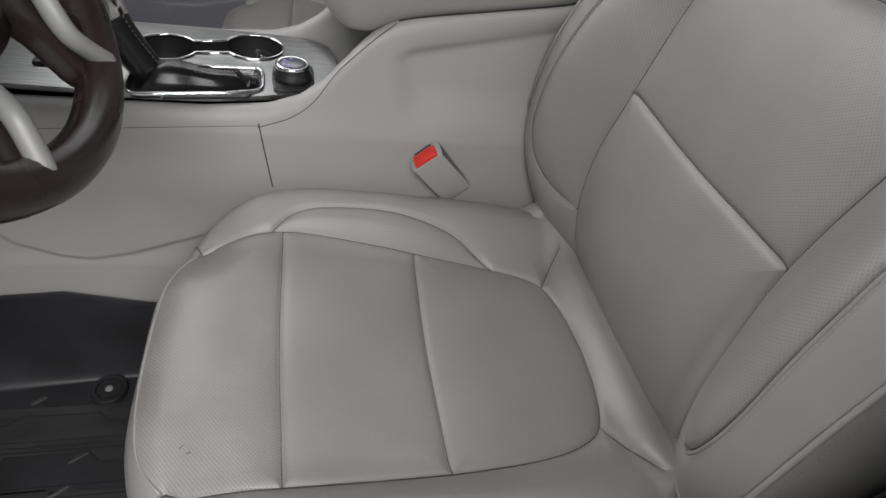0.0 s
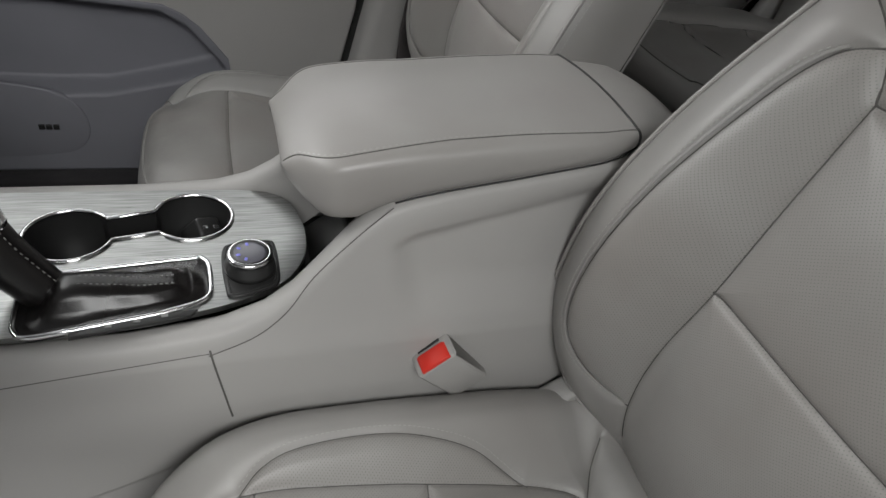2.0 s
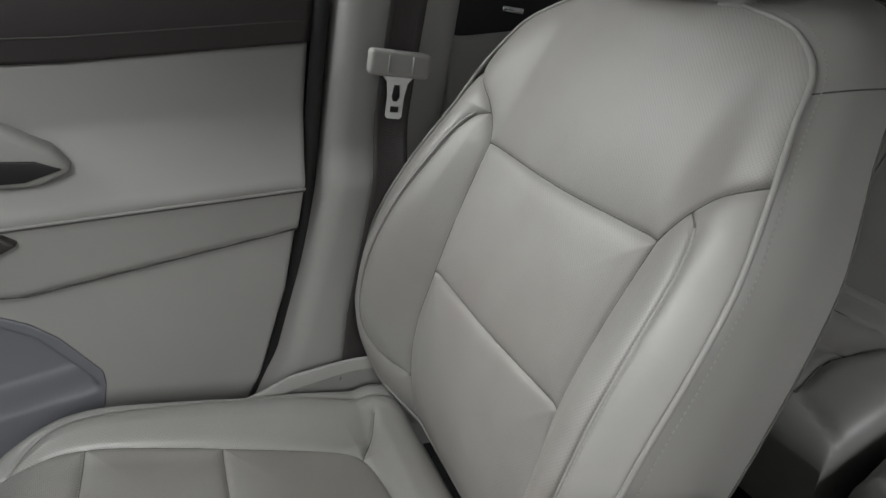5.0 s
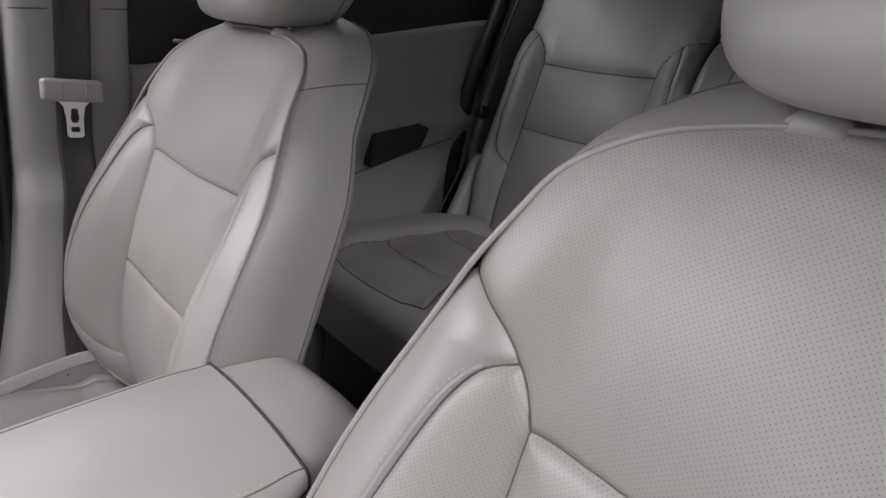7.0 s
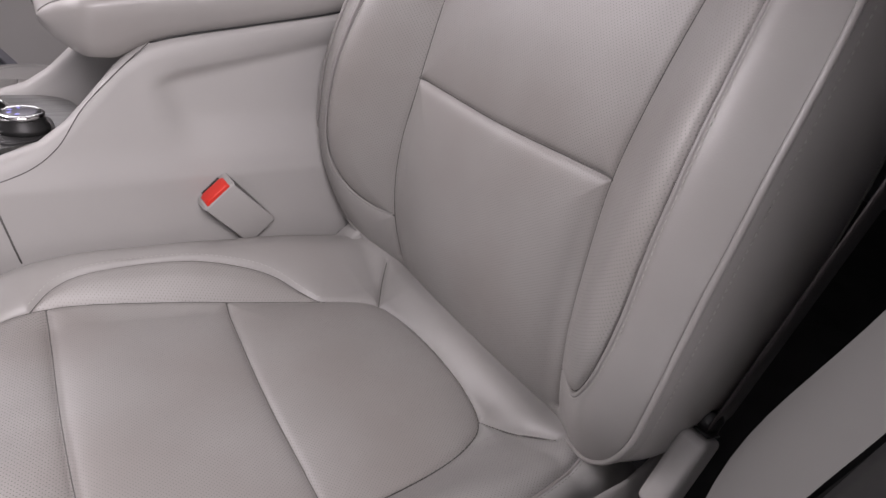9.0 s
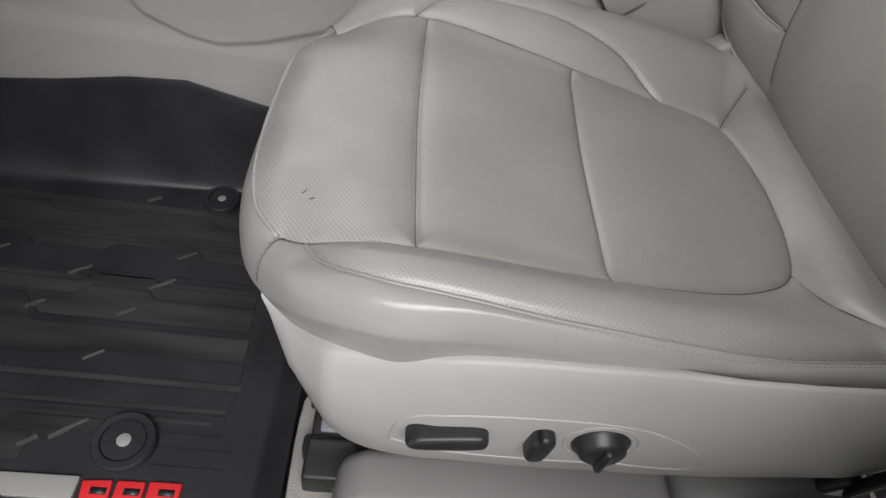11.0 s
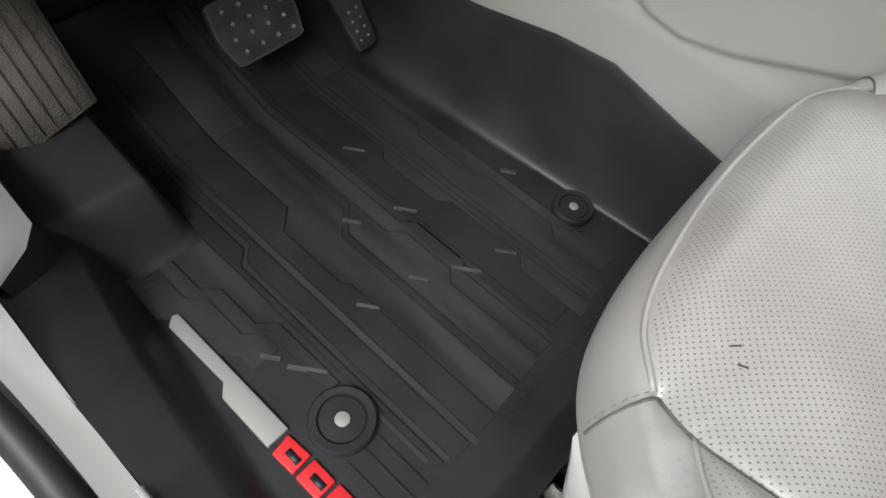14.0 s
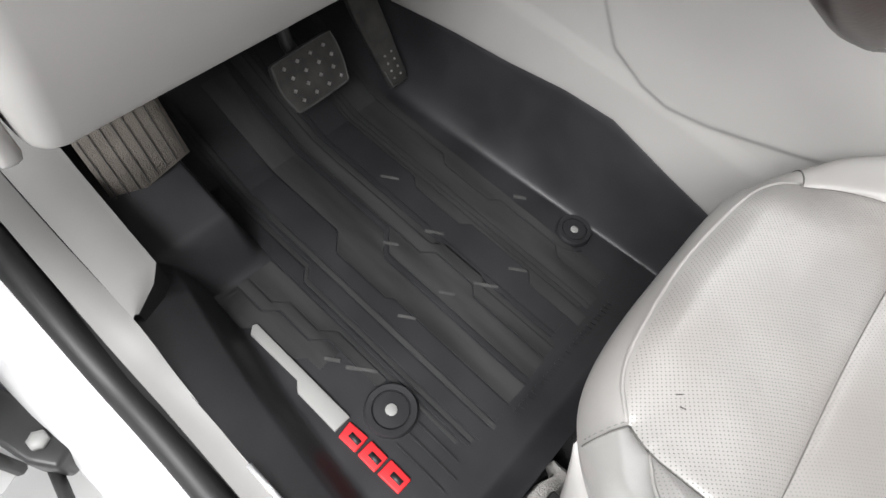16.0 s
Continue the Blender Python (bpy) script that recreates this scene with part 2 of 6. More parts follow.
def spline(pts, n):
    """n points evenly along a Catmull-Rom curve through pts."""
    p = np.array(pts, float)
    q = np.vstack([2 * p[0] - p[1], p, 2 * p[-1] - p[-2]])
    out = []
    for k in range(len(p) - 1):
        a, b, c, d = q[k:k + 4]
        for t in np.linspace(0, 1, 24, endpoint=False):
            out.append(0.5 * (2 * b + (c - a) * t + (2 * a - 5 * b + 4 * c - d) * t * t + (3 * b - a - 3 * c + d) * t ** 3))
    out = np.array(out + [p[-1]])
    s = np.r_[0, np.cumsum(np.linalg.norm(np.diff(out, axis=0), axis=1))]
    w = np.linspace(0, s[-1], n)
    return np.stack([np.interp(w, s, out[:, k]) for k in range(out.shape[1])], 1)


def tube(pts, radius, sides=8, closed=False, flat=1.0):
    """A bmesh tube along points."""
    bm = bmesh.new()
    pts = [Vector(p) for p in pts]
    n = len(pts)
    rings, up = [], None
    for k, p in enumerate(pts):
        d = (pts[(k + 1) % n] - pts[k - 1]) if closed else (pts[min(k + 1, n - 1)] - pts[max(k - 1, 0)])
        d.normalize()
        if up is None:
            up = d.orthogonal().normalized()
        up = (up - d * up.dot(d)).normalized()
        side = d.cross(up)
        r = radius[k] if hasattr(radius, "__len__") else radius
        rings.append([bm.verts.new(p + (up * math.cos(2 * math.pi * j / sides) * flat + side * math.sin(2 * math.pi * j / sides)) * r) for j in range(sides)])
    for k in range(n if closed else n - 1):
        a, b = rings[k], rings[(k + 1) % n]
        for j in range(sides):
            bm.faces.new((a[j], a[(j + 1) % sides], b[(j + 1) % sides], b[j]))
    if not closed:
        bm.faces.new(rings[0][::-1])
        bm.faces.new(rings[-1])
    bmesh.ops.recalc_face_normals(bm, faces=bm.faces[:])
    return bm


def lathe(profile, sides=32, m=None):
    """Spin (radius, height) pairs about z."""
    bm = bmesh.new()
    rings = []
    for r, h in profile:
        rings.append([bm.verts.new((r * math.cos(2 * math.pi * j / sides), r * math.sin(2 * math.pi * j / sides), h)) for j in range(sides)])
    for a, b in zip(rings, rings[1:]):
        for j in range(sides):
            bm.faces.new((a[j], a[(j + 1) % sides], b[(j + 1) % sides], b[j]))
    if profile[0][0] > 1e-5:
        bm.faces.new(rings[0][::-1])
    if profile[-1][0] > 1e-5:
        bm.faces.new(rings[-1])
    bmesh.ops.remove_doubles(bm, verts=bm.verts[:], dist=1e-6)
    bmesh.ops.recalc_face_normals(bm, faces=bm.faces[:])
    if m is not None:
        bm.transform(m)
    return bm


def eased(x, xs, ys, blur=0.05):
    """np.interp with its corners rounded off."""
    span = xs[-1] - xs[0]
    g = np.linspace(xs[0] - span * 0.2, xs[-1] + span * 0.2, 700)
    slope0, slope1 = (ys[1] - ys[0]) / (xs[1] - xs[0]), (ys[-1] - ys[-2]) / (xs[-1] - xs[-2])
    v = np.where(g < xs[0], ys[0] + (g - xs[0]) * slope0, np.where(g > xs[-1], ys[-1] + (g - xs[-1]) * slope1, np.interp(g, xs, ys)))
    k = np.exp(-np.linspace(-3, 3, max(3, int(700 / 1.4 * blur * 3))) ** 2 / 2)
    pad = len(k)
    w = np.r_[v[0] + (v[1] - v[0]) * np.arange(-pad, 0), v, v[-1] + (v[-1] - v[-2]) * np.arange(1, pad + 1)]
    return np.interp(x, g, np.convolve(w, k / k.sum(), "same")[pad:-pad])


def smooth01(t):
    t = np.clip(t, 0, 1)
    return t * t * (3 - 2 * t)


def polydist(px, py, line):
    """Distance of many points to a polyline."""
    best = np.full(px.shape, 9.0)
    L = np.asarray(line, float)
    for (ax, ay), (bx, by) in zip(L[:-1], L[1:]):
        dx, dy = bx - ax, by - ay
        q = max(dx * dx + dy * dy, 1e-12)
        t = np.clip(((px - ax) * dx + (py - ay) * dy) / q, 0, 1)
        best = np.minimum(best, np.hypot(px - ax - t * dx, py - ay - t * dy))
    return best


def inside(px, py, poly):
    """Which of many points lie in a closed outline."""
    P = np.asarray(poly, float)
    r = np.zeros(px.shape, bool)
    for (ax, ay), (bx, by) in zip(P, np.roll(P, -1, 0)):
        hit = (ay > py) != (by > py)
        r ^= hit & (px < (bx - ax) * (py - ay) / (by - ay + 1e-15) + ax)
    return r


def rolled(s, half, radius, wall):
    """Across a pillow: s from -1 to 1 gives (offset, drop): flat, a quarter roll, then a straight wall."""
    flat = half - radius
    total = flat + radius * math.pi / 2 + wall
    d = np.abs(s) * total
    th = np.clip((d - flat) / radius, 0, math.pi / 2)
    off = np.minimum(d, flat) + radius * np.sin(th)
    drop = radius * (1 - np.cos(th)) + np.maximum(d - flat - radius * math.pi / 2, 0)
    return np.sign(s) * off, drop


def quads(na, nb):
    i = np.arange(na * nb).reshape(na, nb)
    return np.stack([i[:-1, :-1], i[1:, :-1], i[1:, 1:], i[:-1, 1:]], -1).reshape(-1, 4)


def split(parent, verts, faces, region, names, uvs):
    """One mesh a region; names: region -> (name, material, label)."""
    made = {}
    tri = faces[:, :3] if faces.shape[1] == 3 else np.vstack([faces[:, :3], faces[:, [0, 2, 3]]])
    fn = np.cross(verts[tri[:, 1]] - verts[tri[:, 0]], verts[tri[:, 2]] - verts[tri[:, 0]])
    normals = np.zeros(verts.shape)
    for c in range(3):
        np.add.at(normals, tri[:, c], fn)
    normals /= np.linalg.norm(normals, axis=1)[:, None] + 1e-15
    for k, (name, material, label) in names.items():
        fs = faces[region == k]
        if not len(fs):
            continue
        used, inv = np.unique(fs, return_inverse=True)
        made[k] = link(name, verts[used], inv.reshape(fs.shape), material, parent, label, True, uvs[used])
        made[k].data.normals_split_custom_set_from_vertices([tuple(v) for v in normals[used]])
    return made


def dashes(pts, normals, length, gap, width, name, parent, lift=0.0006, material=None):
    """A row of stitches on a line, as one mesh of short raised bars."""
    pts, normals = np.asarray(pts), np.asarray(normals)
    s = np.r_[0, np.cumsum(np.linalg.norm(np.diff(pts, axis=0), axis=1))]
    V, F = [], []
    w = 0.0
    while w + length < s[-1]:
        a = np.array([np.interp(w, s, pts[:, k]) for k in range(3)])
        b = np.array([np.interp(w + length, s, pts[:, k]) for k in range(3)])
        n = np.array([np.interp(w, s, normals[:, k]) for k in range(3)])
        n /= np.linalg.norm(n) + 1e-9
        t = (b - a) / (np.linalg.norm(b - a) + 1e-9)
        c = np.cross(n, t) * width / 2
        k = len(V)
        h = n * (lift + width * 0.5)
        m1, m2 = a + (b - a) * 0.2, a + (b - a) * 0.8
        V += [a, m1 + c, m2 + c, b, m2 - c, m1 - c, m1 + h, m2 + h]
        F += [(k, k + 6, k + 1), (k, k + 5, k + 6), (k + 1, k + 6, k + 7, k + 2), (k + 5, k + 4, k + 7, k + 6), (k + 3, k + 2, k + 7), (k + 3, k + 7, k + 4)]
        w += length + gap
    return tagged(link(name, V, F, material or STITCH, parent), kind="stuff")


# ---- front seats ----
def nearest(px, py, line):
    """The nearest place on a polyline, and its distance, for many points."""
    bx, by, best = px.copy(), py.copy(), np.full(px.shape, 9.0)
    L = np.asarray(line, float)
    for (ax, ay), (cx, cy) in zip(L[:-1], L[1:]):
        dx, dy = cx - ax, cy - ay
        q = max(dx * dx + dy * dy, 1e-12)
        t = np.clip(((px - ax) * dx + (py - ay) * dy) / q, 0, 1)
        qx, qy = ax + t * dx, ay + t * dy
        d = np.hypot(px - qx, py - qy)
        m = d < best
        best[m], bx[m], by[m] = d[m], qx[m], qy[m]
    return bx, by, best


def snap(px, py, lines, cell, where):
    """Draw the grid's points that lie by a seam onto it; returns the points and their distances from the seams."""
    tx, ty, best = px.copy(), py.copy(), np.full(px.shape, 9.0)
    for line in lines:
        bx, by, d = nearest(px, py, line)
        m = d < best
        best[m], tx[m], ty[m] = d[m], bx[m], by[m]
    m = (best < cell) & where
    px, py = np.where(m, tx, px), np.where(m, ty, py)
    d = np.where(m, 0, best)
    return px, py, d


def fit_grid(px, py, label, passes=4):
    """Draw the points of a grid onto the borders between its regions, so that no edge crosses a border."""
    px, py = px.copy(), py.copy()
    lab, on = label(px, py), np.zeros(px.shape, bool)
    na, nb = px.shape
    idx = np.arange(na * nb).reshape(na, nb)
    pairs = [(idx[:-1], idx[1:]), (idx[:, :-1], idx[:, 1:]), (idx[:-1, :-1], idx[1:, 1:]), (idx[1:, :-1], idx[:-1, 1:])]
    pairs = np.vstack([np.stack([p.ravel(), q.ravel()], 1) for p, q in pairs])
    X, Y, L, O = px.ravel(), py.ravel(), lab.ravel(), on.ravel()
    for _ in range(passes):
        A, B = pairs[:, 0], pairs[:, 1]
        m = (L[A] != L[B]) & ~O[A] & ~O[B]
        A, B = A[m], B[m]
        if not len(A):
            break
        lo, hi = np.zeros(len(A)), np.ones(len(A))
        for _ in range(10):
            mid = (lo + hi) / 2
            same = label(X[A] + (X[B] - X[A]) * mid, Y[A] + (Y[B] - Y[A]) * mid) == L[A]
            lo, hi = np.where(same, mid, lo), np.where(same, hi, mid)
        t = (lo + hi) / 2
        move = np.where(t < 0.5, A, B)
        qx, qy = X[A] + (X[B] - X[A]) * t, Y[A] + (Y[B] - Y[A]) * t
        far = np.hypot(qx - X[move], qy - Y[move])
        order = np.argsort(-far)
        nx, ny = X.copy(), Y.copy()
        nx[move[order]], ny[move[order]] = qx[order], qy[order]
        O[move] = True
        X, Y = nx, ny
    return X.reshape(na, nb), Y.reshape(na, nb), O.reshape(na, nb)


def cut_faces(on):
    """Triangles of a grid, each quad halved along its border where it has one."""
    Q = quads(*on.shape)
    o = on.ravel()[Q]
    other = (o[:, 1] & o[:, 3]) & ~(o[:, 0] & o[:, 2])
    t1 = np.where(other[:, None], Q[:, [0, 1, 3]], Q[:, [0, 1, 2]])
    t2 = np.where(other[:, None], Q[:, [1, 2, 3]], Q[:, [0, 2, 3]])
    return np.vstack([t1, t2])


def seam_distance(px, py, lines, on):
    best = np.full(px.shape, 9.0)
    for line in lines:
        best = np.minimum(best, polydist(px, py, line))
    return np.where(on, 0, best)


def drape(verts, faces, line, way, lift):
    """Lay a line of points on a surface along a direction; gives the places and the normals."""
    tree = BVHTree.FromPolygons([Vector(v) for v in verts], [tuple(map(int, q)) for q in faces])
    way = Vector(way)
    P, N = [], []
    for p in line:
        hit, n, _, _ = tree.ray_cast(Vector(p) - way * 0.5, way)
        if hit is None:
            continue
        if n.dot(way) > 0:
            n = -n
        P.append(hit + n * lift)
        N.append(n)
    P, N = np.array(P), np.array(N)
    for _ in range(2):
        P[1:-1] = (P[:-2] + 2 * P[1:-1] + P[2:]) / 4
        N[1:-1] = (N[:-2] + 2 * N[1:-1] + N[2:]) / 4
    return P, N


def cushion(parent, detail):
    na, nb = int(230 * detail), int(200 * detail)
    a, b = np.meshgrid(np.linspace(-1, 1, na), np.linspace(-1, 1, nb), indexing="ij")
    L, W, cx = 0.266, 0.224, -0.198
    oa, da = rolled(a, L, 0.035, 0.10)
    ob, db = rolled(b, W, 0.03, 0.10)
    ua, ub = oa / L, ob / W
    front = ua < 0
    x = cx + oa * np.sqrt(1 - np.where(front, 0.34 * np.abs(ub) ** 2, 0.02) * ub ** 2)
    y = ob * np.sqrt(1 - np.where(front, 0.36 * np.abs(ua) ** 2, 0.04) * ua ** 2)
    drop = (da ** 3 + db ** 3) ** (1 / 3)
    edge = [(-0.420, 0.137), (-0.395, 0.147), (-0.33, 0.152), (-0.25, 0.148), (-0.18, 0.142), (-0.10, 0.131), (-0.05, 0.118), (-0.022, 0.098), (-0.009, 0.05), (-0.006, 0)]
    edge = spline(edge, 60)
    ring = np.vstack([edge, (edge * (1, -1))[::-1]])
    pipe = spline([(-0.420, -0.137), (-0.438, -0.114), (-0.448, -0.075), (-0.453, 0), (-0.448, 0.075), (-0.438, 0.114), (-0.420, 0.137)], 60)
    s1 = spline([(-0.331, -0.152), (-0.336, 0), (-0.334, 0.152)], 20)
    s2 = spline([(-0.188, -0.142), (-0.188, 0), (-0.180, 0.142)], 20)
    moon_in = spline([(-0.346, 0.152), (-0.328, 0.168), (-0.299, 0.178), (-0.243, 0.182), (-0.186, 0.177), (-0.131, 0.162), (-0.10, 0.143), (-0.078, 0.125)], 60)
    moon_out = spline([(-0.403, -0.144), (-0.388, -0.168), (-0.362, -0.185), (-0.325, -0.194), (-0.25, -0.201), (-0.169, -0.204), (-0.10, -0.204), (-0.037, -0.196), (0.02, -0.186), (0.06, -0.18)], 60)
    tie_in = [(-0.022, 0.098), (0.0, 0.132), (0.016, 0.152)]
    tie_out = [(-0.022, -0.098), (0.0, -0.13), (0.012, -0.16)]
    hole = np.vstack([ring, pipe])
    rear_poly = [(-0.022, 0.098), (0.0, 0.132), (0.016, 0.152), (0.2, 0.152), (0.2, -0.16), (0.012, -0.16), (0.0, -0.13), (-0.022, -0.098)]
    nose_poly = [(-0.420, 0.137), (-0.428, 0.152), (-0.45, 0.2), (-0.7, 0.2), (-0.7, -0.2), (-0.45, -0.2), (-0.428, -0.152), (-0.420, -0.137)]
    in_poly, out_poly = np.vstack([moon_in, edge[::-1]]), np.vstack([moon_out, [(0.06, -0.12), (-0.10, -0.12), (-0.403, -0.12)]])

    def label(fx, fy):
        ins = inside(fx, fy, hole)
        r = np.where(fy > 0, 4, 5)
        r = np.where(inside(fx, fy, in_poly) & (fy > 0.1) & (fx > -0.346) & (fx < -0.078), 6, r)
        r = np.where((fy < -0.1) & inside(fx, fy, out_poly), 7, r)
        r = np.where(inside(fx, fy, rear_poly), 8, r)
        r = np.where(inside(fx, fy, nose_poly), 9, r)
        cut1, cut2 = np.interp(fy, s1[:, 1], s1[:, 0]), np.interp(fy, s2[:, 1], s2[:, 0])
        return np.where(ins, np.where(fx < cut1, 1, np.where(fx < cut2, 2, 3)), r)

    top = drop < 0.05
    x, y, on = fit_grid(x, y, label)
    d = seam_distance(x, y, (edge, edge * (1, -1), s1, s2, moon_in, moon_out, tie_in, tie_out), on & False)
    flat_x, flat_y = x.ravel().copy(), y.ravel().copy()
    zc = eased(x, [-0.48, -0.45, -0.42, -0.39, -0.33, -0.25, -0.18, -0.10, -0.03, 0.05], [0.285, 0.296, 0.304, 0.308, 0.306, 0.293, 0.283, 0.276, 0.272, 0.274])
    up = eased(x, [-0.47, -0.43, -0.38, -0.30, -0.20, -0.10, -0.03, 0.02], [0.0, 0.0, 0.014, 0.028, 0.036, 0.036, 0.03, 0.02])
    rise = np.where(y > 0, 1.15, 0.85) * up * smooth01((np.abs(y) - 0.124) / 0.066)
    rear = 0.012 * smooth01((x + 0.01) / 0.03) * (np.abs(y) < 0.3)
    z = zc + rise + rear - drop - 0.014 * smooth01((-0.35 - x) / 0.075) * smooth01((np.abs(y) - 0.07) / 0.07)
    z = z - np.where(top, 0.0034 * np.exp(-d / 0.0028) + 0.007 * np.exp(-d / 0.02), 0)
    z += 0.0012 * np.sin(60 * x + 25 * y) * np.exp(-((x + 0.40) / 0.05) ** 2) * np.exp(-((y - 0.03) / 0.09) ** 2)
    pull = np.clip(drop - 0.03, 0, 1)
    x = np.where(front, x + 0.45 * pull, x)
    y = y * (1 - np.where(y < 0, 0.05 + 0.20 * smooth01((x + 0.34) / 0.08) * smooth01((-0.07 - x) / 0.08), 0.25) * pull / 0.1 * smooth01((np.abs(y) - 0.1) / 0.1))
    y = np.where(y < -0.206, -0.206 + (y + 0.206) * (1 - 0.6 * smooth01((x + 0.36) / 0.08) * smooth01((-0.07 - x) / 0.08)), y)
    verts = np.stack([x, y, z], -1).reshape(-1, 3)
    F = cut_faces(on)
    reg = label(flat_x[F].mean(1), flat_y[F].mean(1))
    names = {1: ("cushion_front_panel", WORN_PERF, "creased perforated grey leather"), 2: ("cushion_middle_panel", PERF, ""), 3: ("cushion_rear_panel", PERF, ""),
             4: ("cushion_side_bolster", LEATHER, ""), 5: ("cushion_side_bolster", WORN_LEATHER, ""), 6: ("bolster_insert", PERF, ""), 7: ("bolster_insert", WORN_INSERT, "worn shiny perforated leather"),
             8: ("cushion_rear_edge", LEATHER, ""), 9: ("cushion_front_edge", LEATHER, "")}
    split(parent, verts, F, reg, names, np.stack([verts[:, 1], verts[:, 0]], 1))

    def sewn(line, lift=0.0006, thread=STITCH):
        P, N = drape(verts, F, [(p[0], p[1], 0.35) for p in spline(line, 160)], (0, 0, -1), lift)
        dashes(P, N, 0.0032, 0.0016, 0.0008, "stitching", parent, 0.0001, thread)
    def seam(line):
        P, _ = drape(verts, F, [(p[0], p[1], 0.35) for p in spline(line, 90)], (0, 0, -1), 0.0003)
        part("seam_line", tube(P, 0.0007, 5), SEAM, parent)
    nose = np.array([(-0.420, 0.137), (-0.428, 0.152), (-0.443, 0.183)])
    for q in (edge, edge * (1, -1), s1, s2, moon_in, tie_in, tie_out, nose, nose * (1, -1)):
        seam(q)
    sewn((nose + (-0.004, 0.001)) * (1, -1), 0.0, DIM_STITCH)
    P, _ = drape(verts, F, [(p[0], p[1], 0.35) for p in spline(moon_out + (0.0, -0.0016), 160)], (0, 0, -1), 0.0)
    part("seam_fold", tube(P, 0.0016, 6), LEATHER, parent)
    sewn(moon_out[3:] + (0.0, -0.0050), 0.0, WORN_STITCH)
    sewn(moon_in + (0.0, 0.005))
    pl, _ = drape(verts, F, [(p[0] - 0.003, p[1], 0.35) for p in pipe], (0, 0, -1), 0.0006)
    part("piping", tube(pl, 0.0015, 6), LEATHER, parent)


def backrest(parent, detail):
    side = spline([(0.140, 0.30), (0.142, 0.36), (0.139, 0.44), (0.132, 0.516), (0.134, 0.60), (0.138, 0.677)], 50)
    low = spline([(-0.133, 0.516), (0, 0.512), (0.133, 0.516)], 20)
    upp = spline([(-0.138, 0.677), (0, 0.672), (0.138, 0.677)], 20)
    wing = spline([(0.138, 0.677), (0.145, 0.692), (0.156, 0.708), (0.175, 0.727), (0.208, 0.747)], 30)
    moon = spline([(0.156, 0.708), (0.173, 0.700), (0.184, 0.680), (0.192, 0.645), (0.201, 0.590), (0.208, 0.530), (0.212, 0.470), (0.208, 0.425), (0.197, 0.393), (0.180, 0.370), (0.162, 0.358), (0.142, 0.354)], 80)
    rim = spline([(0.0, 0.27), (0.13, 0.278), (0.185, 0.302), (0.220, 0.332), (0.241, 0.375), (0.249, 0.42), (0.251, 0.47), (0.250, 0.53), (0.246, 0.58), (0.240, 0.63), (0.231, 0.675), (0.219, 0.715), (0.207, 0.752), (0.193, 0.786), (0.181, 0.813), (0.160, 0.831), (0.128, 0.846), (0.07, 0.857), (0.0, 0.861)], 200)
    loop = np.vstack([rim, (rim * (-1, 1))[-2:0:-1]])
    # rings of the loop about a middle point, then a side wall that runs back from it
    n = int(190 * detail)
    n += n % 2
    a, b = np.meshgrid(np.linspace(-1, 1, n + 1), np.linspace(-1, 1, n + 1), indexing="ij")
    s = np.maximum(np.abs(a), np.abs(b))
    turn = np.where(np.abs(a) >= np.abs(b), np.where(a > 0, b / np.maximum(s, 1e-9), 4 - b / np.maximum(s, 1e-9)), np.where(b > 0, 2 - a / np.maximum(s, 1e-9), 6 + a / np.maximum(s, 1e-9)))
    way = ((turn + 1) % 8) / 8
    arc = np.r_[0, np.cumsum(np.linalg.norm(np.diff(np.vstack([loop, loop[:1]]), axis=0), axis=1))]
    shift = 0.325
    at = ((way + shift) % 1) * arc[-1]
    closed = np.vstack([loop, loop[:1]])
    ry, rz = np.interp(at, arc, closed[:, 0]), np.interp(at, arc, closed[:, 1])
    y, z = ry * s, 0.56 + (rz - 0.56) * s

    insert_poly = np.vstack([side, [(-0.01, 0.677), (-0.01, 0.2), (0.14, 0.2)]])
    yoke_poly = np.vstack([wing, [(0.3, 0.78), (0.3, 0.9), (-0.01, 0.9), (-0.01, 0.677)]])
    moon_poly = np.vstack([moon, side[12:]])

    def label(fy, fz):
        q = np.abs(fy)
        ins = (inside(q, fz, insert_poly)) & (fz < np.interp(fy, upp[:, 0], upp[:, 1]))
        yoke = (inside(q, fz, yoke_poly) | ((fz > np.interp(fy, upp[:, 0], upp[:, 1])) & (q < 0.1385))) & ~ins
        r = np.where(fy > 0, 5, 6)
        r = np.where(inside(q, fz, moon_poly), np.where(fy > 0, 7, 8), r)
        r = np.where(yoke, 4, r)
        return np.where(ins, np.where(fz < np.interp(fy, low[:, 0], low[:, 1]), 1, 2), r)

    y, z, on = fit_grid(y, z, label)
    lines = [low, upp]
    for q in (side, wing, moon):
        lines += [q, q * (-1, 1)]
    d = seam_distance(y, z, lines, on & False)
    edge_d = (1 - s) * 0.21

    def face_x(y, z):
        xb = eased(z, [0.24, 0.29, 0.34, 0.40, 0.46, 0.516, 0.56, 0.60, 0.68, 0.75, 0.81, 0.86, 0.90], [0.045, 0.024, 0.012, 0.005, 0.005, 0.010, 0.020, 0.031, 0.058, 0.085, 0.111, 0.134, 0.152])
        hb = eased(z, [0.26, 0.33, 0.38, 0.43, 0.50, 0.57, 0.64, 0.70, 0.76, 0.81, 0.84], [0.02, 0.036, 0.052, 0.060, 0.058, 0.052, 0.040, 0.028, 0.026, 0.022, 0.012])
        q = np.abs(y)
        back = np.interp(z, [0.30, 0.45, 0.60, 0.68, 0.73, 0.80], [0.006, 0.010, 0.010, 0.009, 0.007, 0.004])
